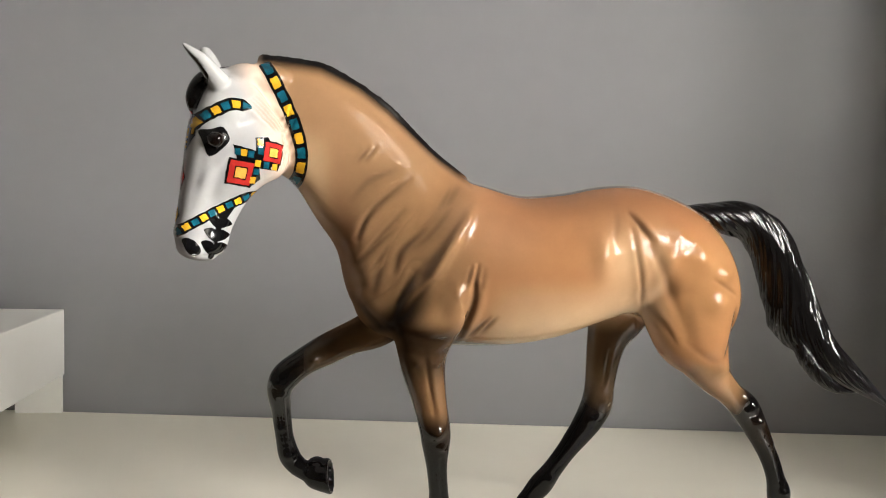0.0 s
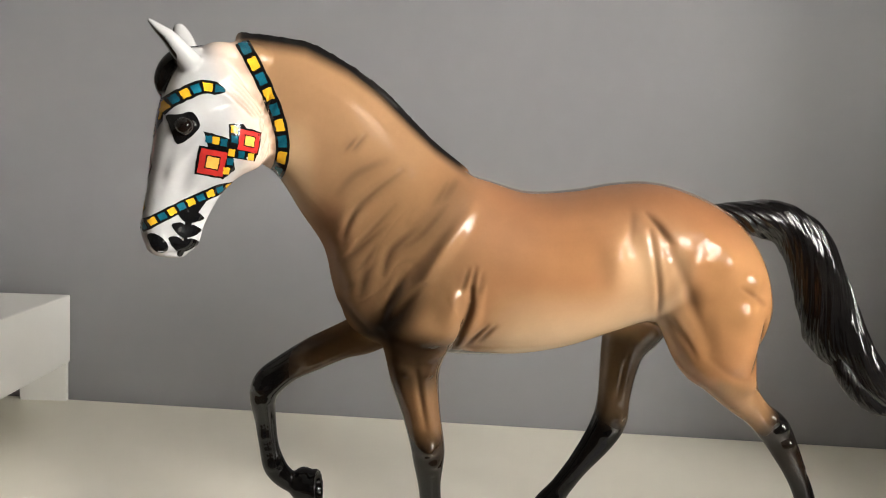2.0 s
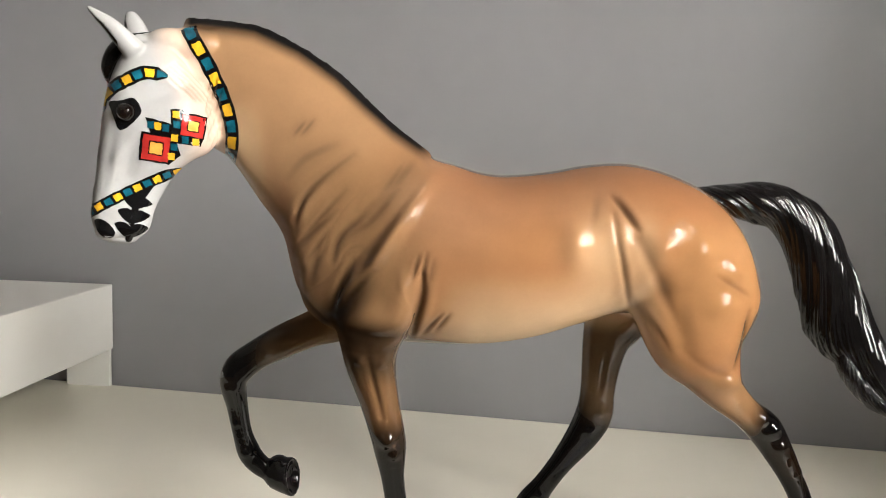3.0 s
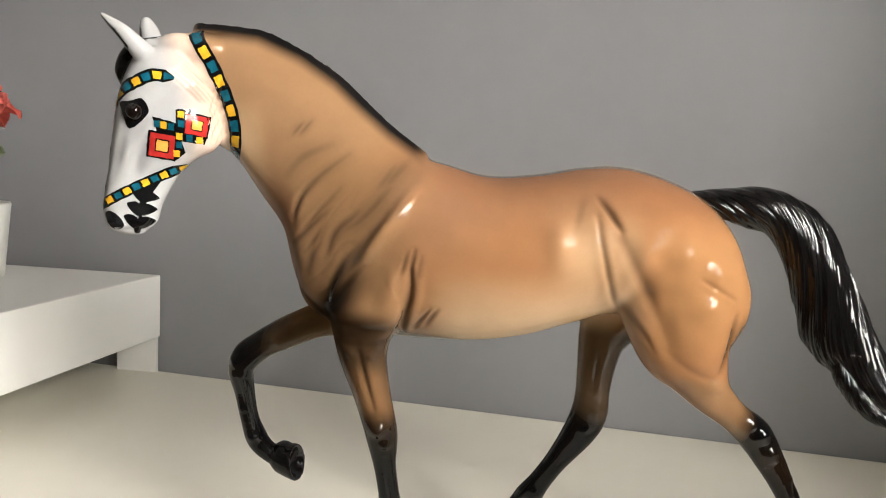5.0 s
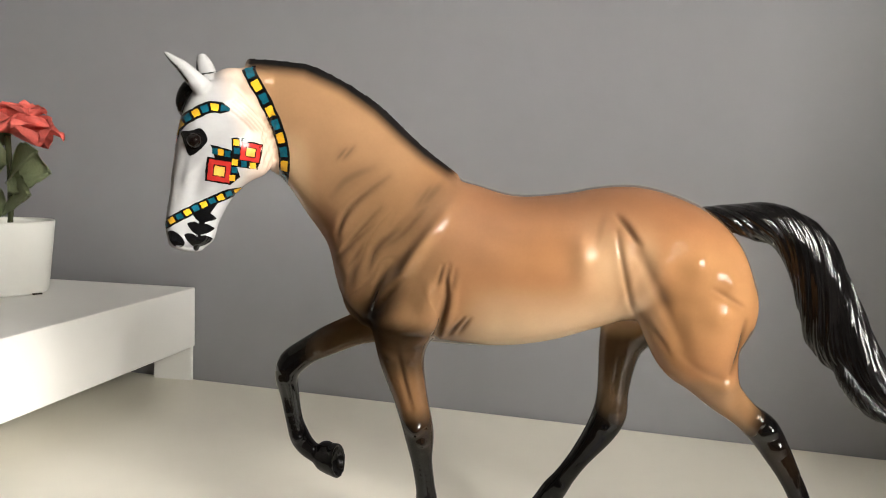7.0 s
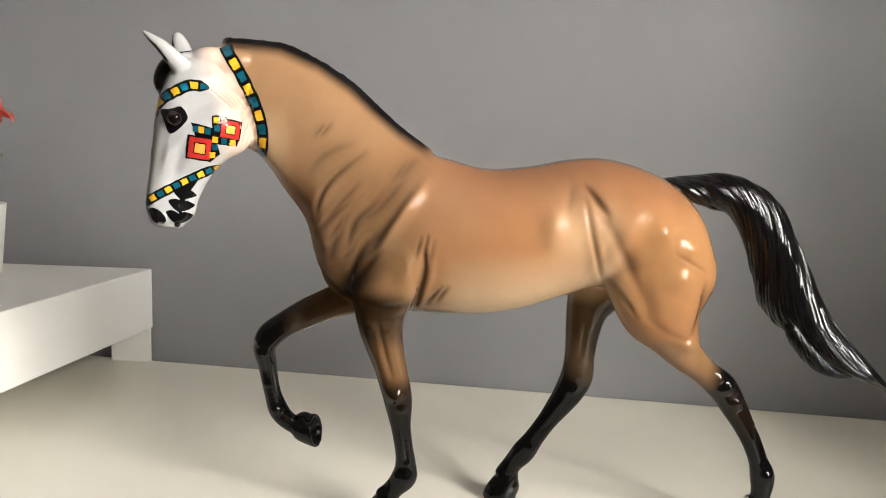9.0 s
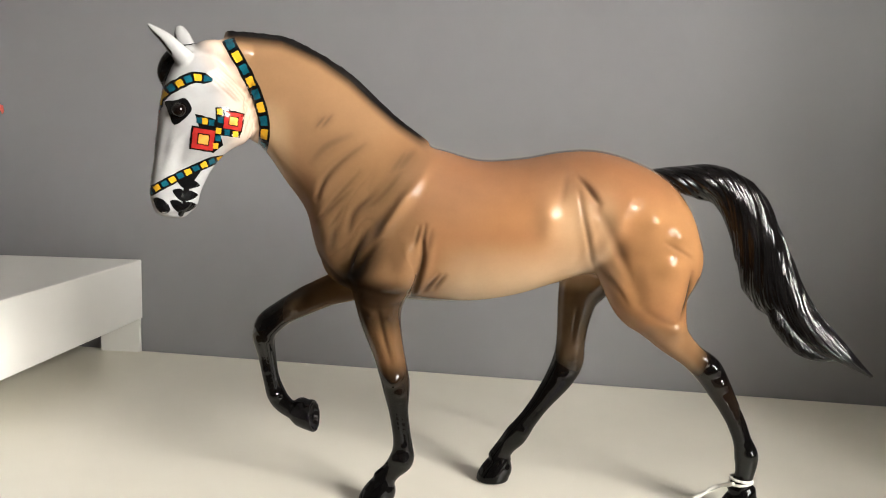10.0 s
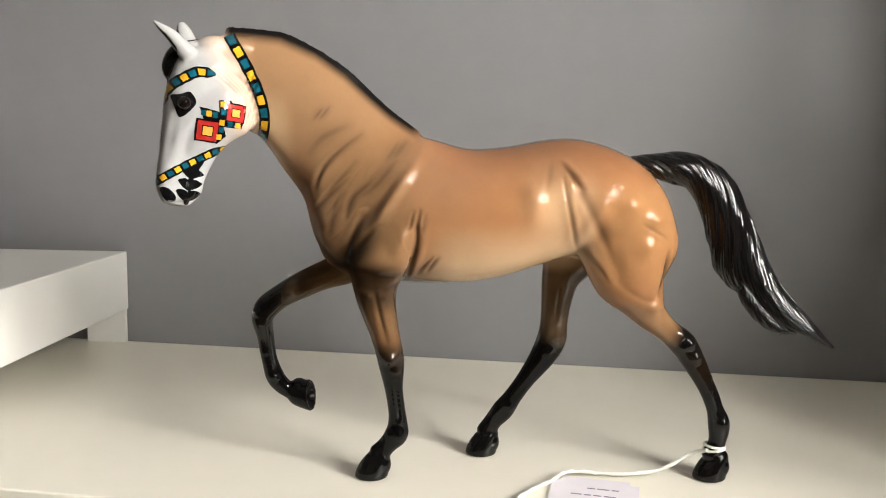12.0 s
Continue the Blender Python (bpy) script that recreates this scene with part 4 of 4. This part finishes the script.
def build_horse():
    v, faces, col, gloss = horse_mesh()
    p = Painter(v, faces)
    BLACK, TEAL, YELLOW, RED, ORANGE, IRIS = range(6)

    def from_side(side):
        def ray(h, w):
            return head_to_horse(h, side * 60, w), head_to_horse(h, -side * 60, w) - head_to_horse(h, side * 60, w)
        return ray

    def from_front(hv, w):
        return head_to_horse(-90, hv, w), head_to_horse(0, hv, w) - head_to_horse(-90, hv, w)

    for side in (1, -1):
        ray = from_side(side)
        neck = lambda u, w: (np.array((u, side * 80.0, w)), np.array((0.0, -side, 0.0)))
        p.strap([(-91.2, 236), (-87.1, 229.1), (-81.6, 218.7), (-77, 207.6), (-74.9, 197.8), (-75.8, 189.3), (-78.8, 184)], 5.6, neck, 9, (TEAL, YELLOW), 0.14)
        p.strap([(-29, 208), (-25.8, 211.1), (-20.6, 214.2), (-14, 217.2), (-6, 216.4)], 5.2, ray, 6, (YELLOW, TEAL), 0.12, True, 0.75)
        p.strap([(-36, 163.5), (-34, 165), (-25.4, 170), (-14.7, 175.6), (-1.2, 181.8)], 4.2, ray, 10, (TEAL, YELLOW), 0.14, True, 0.7)
        # cheek squares
        p.fill([(-14, 201), (-4.5, 198.5), (-1.5, 187), (-5.5, 183.5), (-12, 194)], ray, BLACK, 0.08, 0.3)
        p.fill([(-5, 204), (0.5, 204.5), (7, 195), (6, 190.5), (-3, 191.5), (-4.5, 196)], ray, BLACK, 0.08, 0.3)
        for q, colour in (((-12, 198), TEAL), ((-9.5, 197.6), YELLOW), ((-6.7, 197), TEAL), ((-3, 202), YELLOW), ((-2.8, 198.4), TEAL), ((-3.6, 193.4), YELLOW), ((-3.8, 190), TEAL), ((-4.9, 186.5), YELLOW), ((0.2, 192.8), TEAL), ((4, 192.2), YELLOW)):
            a, b = q
            p.fill([(a - 1.2, b - 1.2), (a + 1.2, b - 1.4), (a + 1.3, b + 1.3), (a - 1.2, b + 1.4)], ray, colour, 0.2, 0.25)
        for (a, b), r in (((-10.2, 189.4), 1.0), ((3.2, 198), 0.84)):
            for size, colour, lift in ((6.4, BLACK, 0.14), (5.5, RED, 0.2), (3.0, BLACK, 0.26), (2.5, ORANGE, 0.32)):
                q = size * r
                p.fill([(a - q * 0.82, b + q * 0.98), (a + q * 0.95, b + q * 0.72), (a + q * 0.72, b - q * 0.95), (a - q * 1.0, b - q * 0.7)], ray, colour, lift, 0.35)
        # eye, nostril, mouth
        p.fill([(-26.8, 206), (-22.5, 206.6), (-18, 207.6), (-15.2, 203), (-18, 199), (-22.8, 195.6), (-25, 200)], ray, BLACK, 0.1, 0.3, True)
        p.fill([(-24.2, 203.6), (-21.6, 205.6), (-18.2, 204.8), (-17.6, 201.4), (-20.3, 198.9), (-23.4, 200.4)], ray, IRIS, 0.2, 0.0, True, 2.6)
        p.fill([(-32.8, 161.8), (-29.5, 162), (-26.6, 159.5), (-25.4, 156.6), (-27.6, 155), (-31, 156.6)], ray, BLACK, 0.1, 0.3, True)
        p.fill([(-18.5, 173.5), (-10.5, 176.5), (-15, 170.5), (-18.2, 162), (-19.5, 154.2), (-22, 154.2), (-20.2, 163), (-18.6, 170)], ray, BLACK, 0.1, 0.2, True)
        for a, b, d, e in ((-17.5, 168, -22, 170.6), (-17.5, 168, -12.6, 168), (-18.7, 162.5, -23.8, 165.4), (-18.7, 162.5, -13.6, 163.4), (-20, 157, -25, 160.4), (-20, 157, -14.4, 158.6)):
            m = (a + d) / 2
            p.fill([(a, b - 1.5), (m, b - 1.2), (d + 0.12 * (d - a), e), (m, (b + e) / 2 + 2.6), (a, b + 2.2)], ray, BLACK, 0.14, 0.2, True)
    for side in (1, -1):
        tip, base = ((-33.2, 12.5, 239), (-21, 9.5, 226.5)) if side == 1 else ((-20.6, -12, 241), (-19, -9.5, 227.5))

        def ear(a, s, tip=tip, base=base, side=side):
            q = np.array(base) + (np.array(tip) - np.array(base)) * a
            q = q + np.array((0.45, 0.9 * side, 0.3)) * s
            way = np.array((0.8, -0.55 * side, 0.25))
            return head_to_horse(*(q - 30 * way)), head_to_horse(*q) - head_to_horse(*(q - 30 * way))
        p.fill([(0.0, -0.6), (0.12, -1.8), (0.4, -2.0), (0.75, -1.1), (0.97, 0), (0.75, 1.1), (0.4, 2.0), (0.12, 1.8)], ear, BLACK, 0.1, 0.05)
    # face: diamonds and a stepped cross down the middle
    for q, w, colour, lift in ((3.6, 212.5, BLACK, 0.1), (2.6, 212.5, RED, 0.2), (5.0, 187, BLACK, 0.1), (4.2, 187, RED, 0.2), (4.0, 171.5, BLACK, 0.1), (2.6, 171.5, YELLOW, 0.2)):
        p.fill([(0, w + q * 1.25), (q, w), (0, w - q * 1.25), (-q, w)], from_front, colour, lift, 0.3)
    p.fill([(-8.5, 208), (8.5, 208), (8.5, 204), (3, 198), (-3, 198), (-8.5, 204)], from_front, BLACK, 0.12, 0.3)
    for k in range(6):
        p.fill([(-7 + 2.5 * k, 207.2), (-5 + 2.5 * k, 207.2), (-5 + 2.5 * k, 204.6), (-7 + 2.5 * k, 204.6)], from_front, (TEAL, YELLOW)[k % 2], 0.24, 0.2)
        p.fill([(-2.2, 204 - k), (2.2, 204 - k), (2.2, 203.2 - k), (-2.2, 203.2 - k)], from_front, (YELLOW, TEAL)[k % 2], 0.24, 0.1)

    tv, tf = tail_mesh(TAIL)
    lv, lf = tail_mesh(LOCK, 3.0)
    tf = tf + [tuple(q + len(tv) for q in f) for f in lf]
    tv = np.vstack([tv, lv])
    n, m = len(v), len(tv)
    verts = np.vstack([v, tv, np.array(p.verts)]) * np.array((0.001, -0.001, 0.001))
    all_faces = [tuple(f)[::-1] for f in faces] + [tuple(q + n for q in f)[::-1] for f in tf] + [tuple(q + n + m for q in f)[::-1] for f in p.faces]
    ob = mesh_object("model_horse", verts, all_faces, [M_COAT, M_HAIR, M_BLACK, M_TEAL, M_YELLOW, M_RED, M_ORANGE, M_IRIS], smooth=True)
    ob.data.polygons.foreach_set("material_index", [0] * len(faces) + [1] * len(tf) + [2 + q for q in p.slots])
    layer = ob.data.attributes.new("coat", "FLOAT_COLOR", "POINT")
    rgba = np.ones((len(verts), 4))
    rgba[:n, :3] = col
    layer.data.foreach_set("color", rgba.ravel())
    sheen = ob.data.attributes.new("gloss", "FLOAT", "POINT")
    sheen.data.foreach_set("value", np.r_[gloss, np.ones(len(verts) - n)])
    ob.matrix_world = HORSE
    return tagged(ob, "glossy buckskin model horse, white painted head with coloured straps", "figurine")


build_horse()


# ---- cord and tag on the hind hoof ----
def horse_place(u, v, w):
    return HORSE @ Vector((u / 1000, -v / 1000, w / 1000))


def build_cord():
    cord = tagged(new("cord"), "white cotton cord tied round the hind hoof of the model horse", "string")
    for w0, tilt, r in ((17.8, 0.9, 5.7), (19.4, -0.5, 5.5)):
        ring = [horse_place(170.2 + r * math.cos(f), 10.8 + r * math.sin(f), w0 + tilt * math.cos(f)) for f in [2 * math.pi * k / 36 for k in range(37)]]
        part("loop", tube(ring, 0.00075, 8), M_CORD, cord, smooth=True)
    knot = horse_place(165, 14.5, 18)
    pts = [tuple(knot), (0.166, 0.470, 0.763), (0.150, 0.4655, 0.7545), (0.128, 0.459, 0.7525), (0.106, 0.456, 0.7535), (0.096, 0.452, 0.7535), (0.0905, 0.443, 0.7525), (0.082, 0.432, 0.752), (0.074, 0.418, 0.752), (0.070, 0.4, 0.752)]
    part("strand", tube([tuple(q) for q in smooth_rows(pts, 10)], 0.0011, 8, 0.18), M_CORD, cord, smooth=True)
    return cord


def build_tag():
    tag = tagged(new("paper_tag"), "pale lilac card tag with faded writing, lying on the desk", "tag")
    tag.matrix_basis = pose(0.1125, 0.430, DESK + 0.0005, 0, 0, -4)
    card = box(-0.0235, 0.0235, -0.022, 0.022, 0.0, 0.0006)
    bmesh.ops.bevel(card, geom=[e for e in card.edges if abs(e.verts[0].co.z - e.verts[1].co.z) > 0.0003], offset=0.005, segments=4, affect="EDGES")
    part("card", card, M_PAPER, tag)
    rng = random.Random(8)
    for row, (x, count) in enumerate(((-0.004, 3), (-0.012, 4), (-0.012, 4))):
        for k in range(count):
            wide = rng.uniform(0.0035, 0.0065)
            part("ink_line", box(x, x + wide, 0.0075 - row * 0.009, 0.0088 - row * 0.009, 0.0006, 0.00065), M_INK, tag)
            x += wide + 0.0012
    return tag


build_cord()
build_tag()
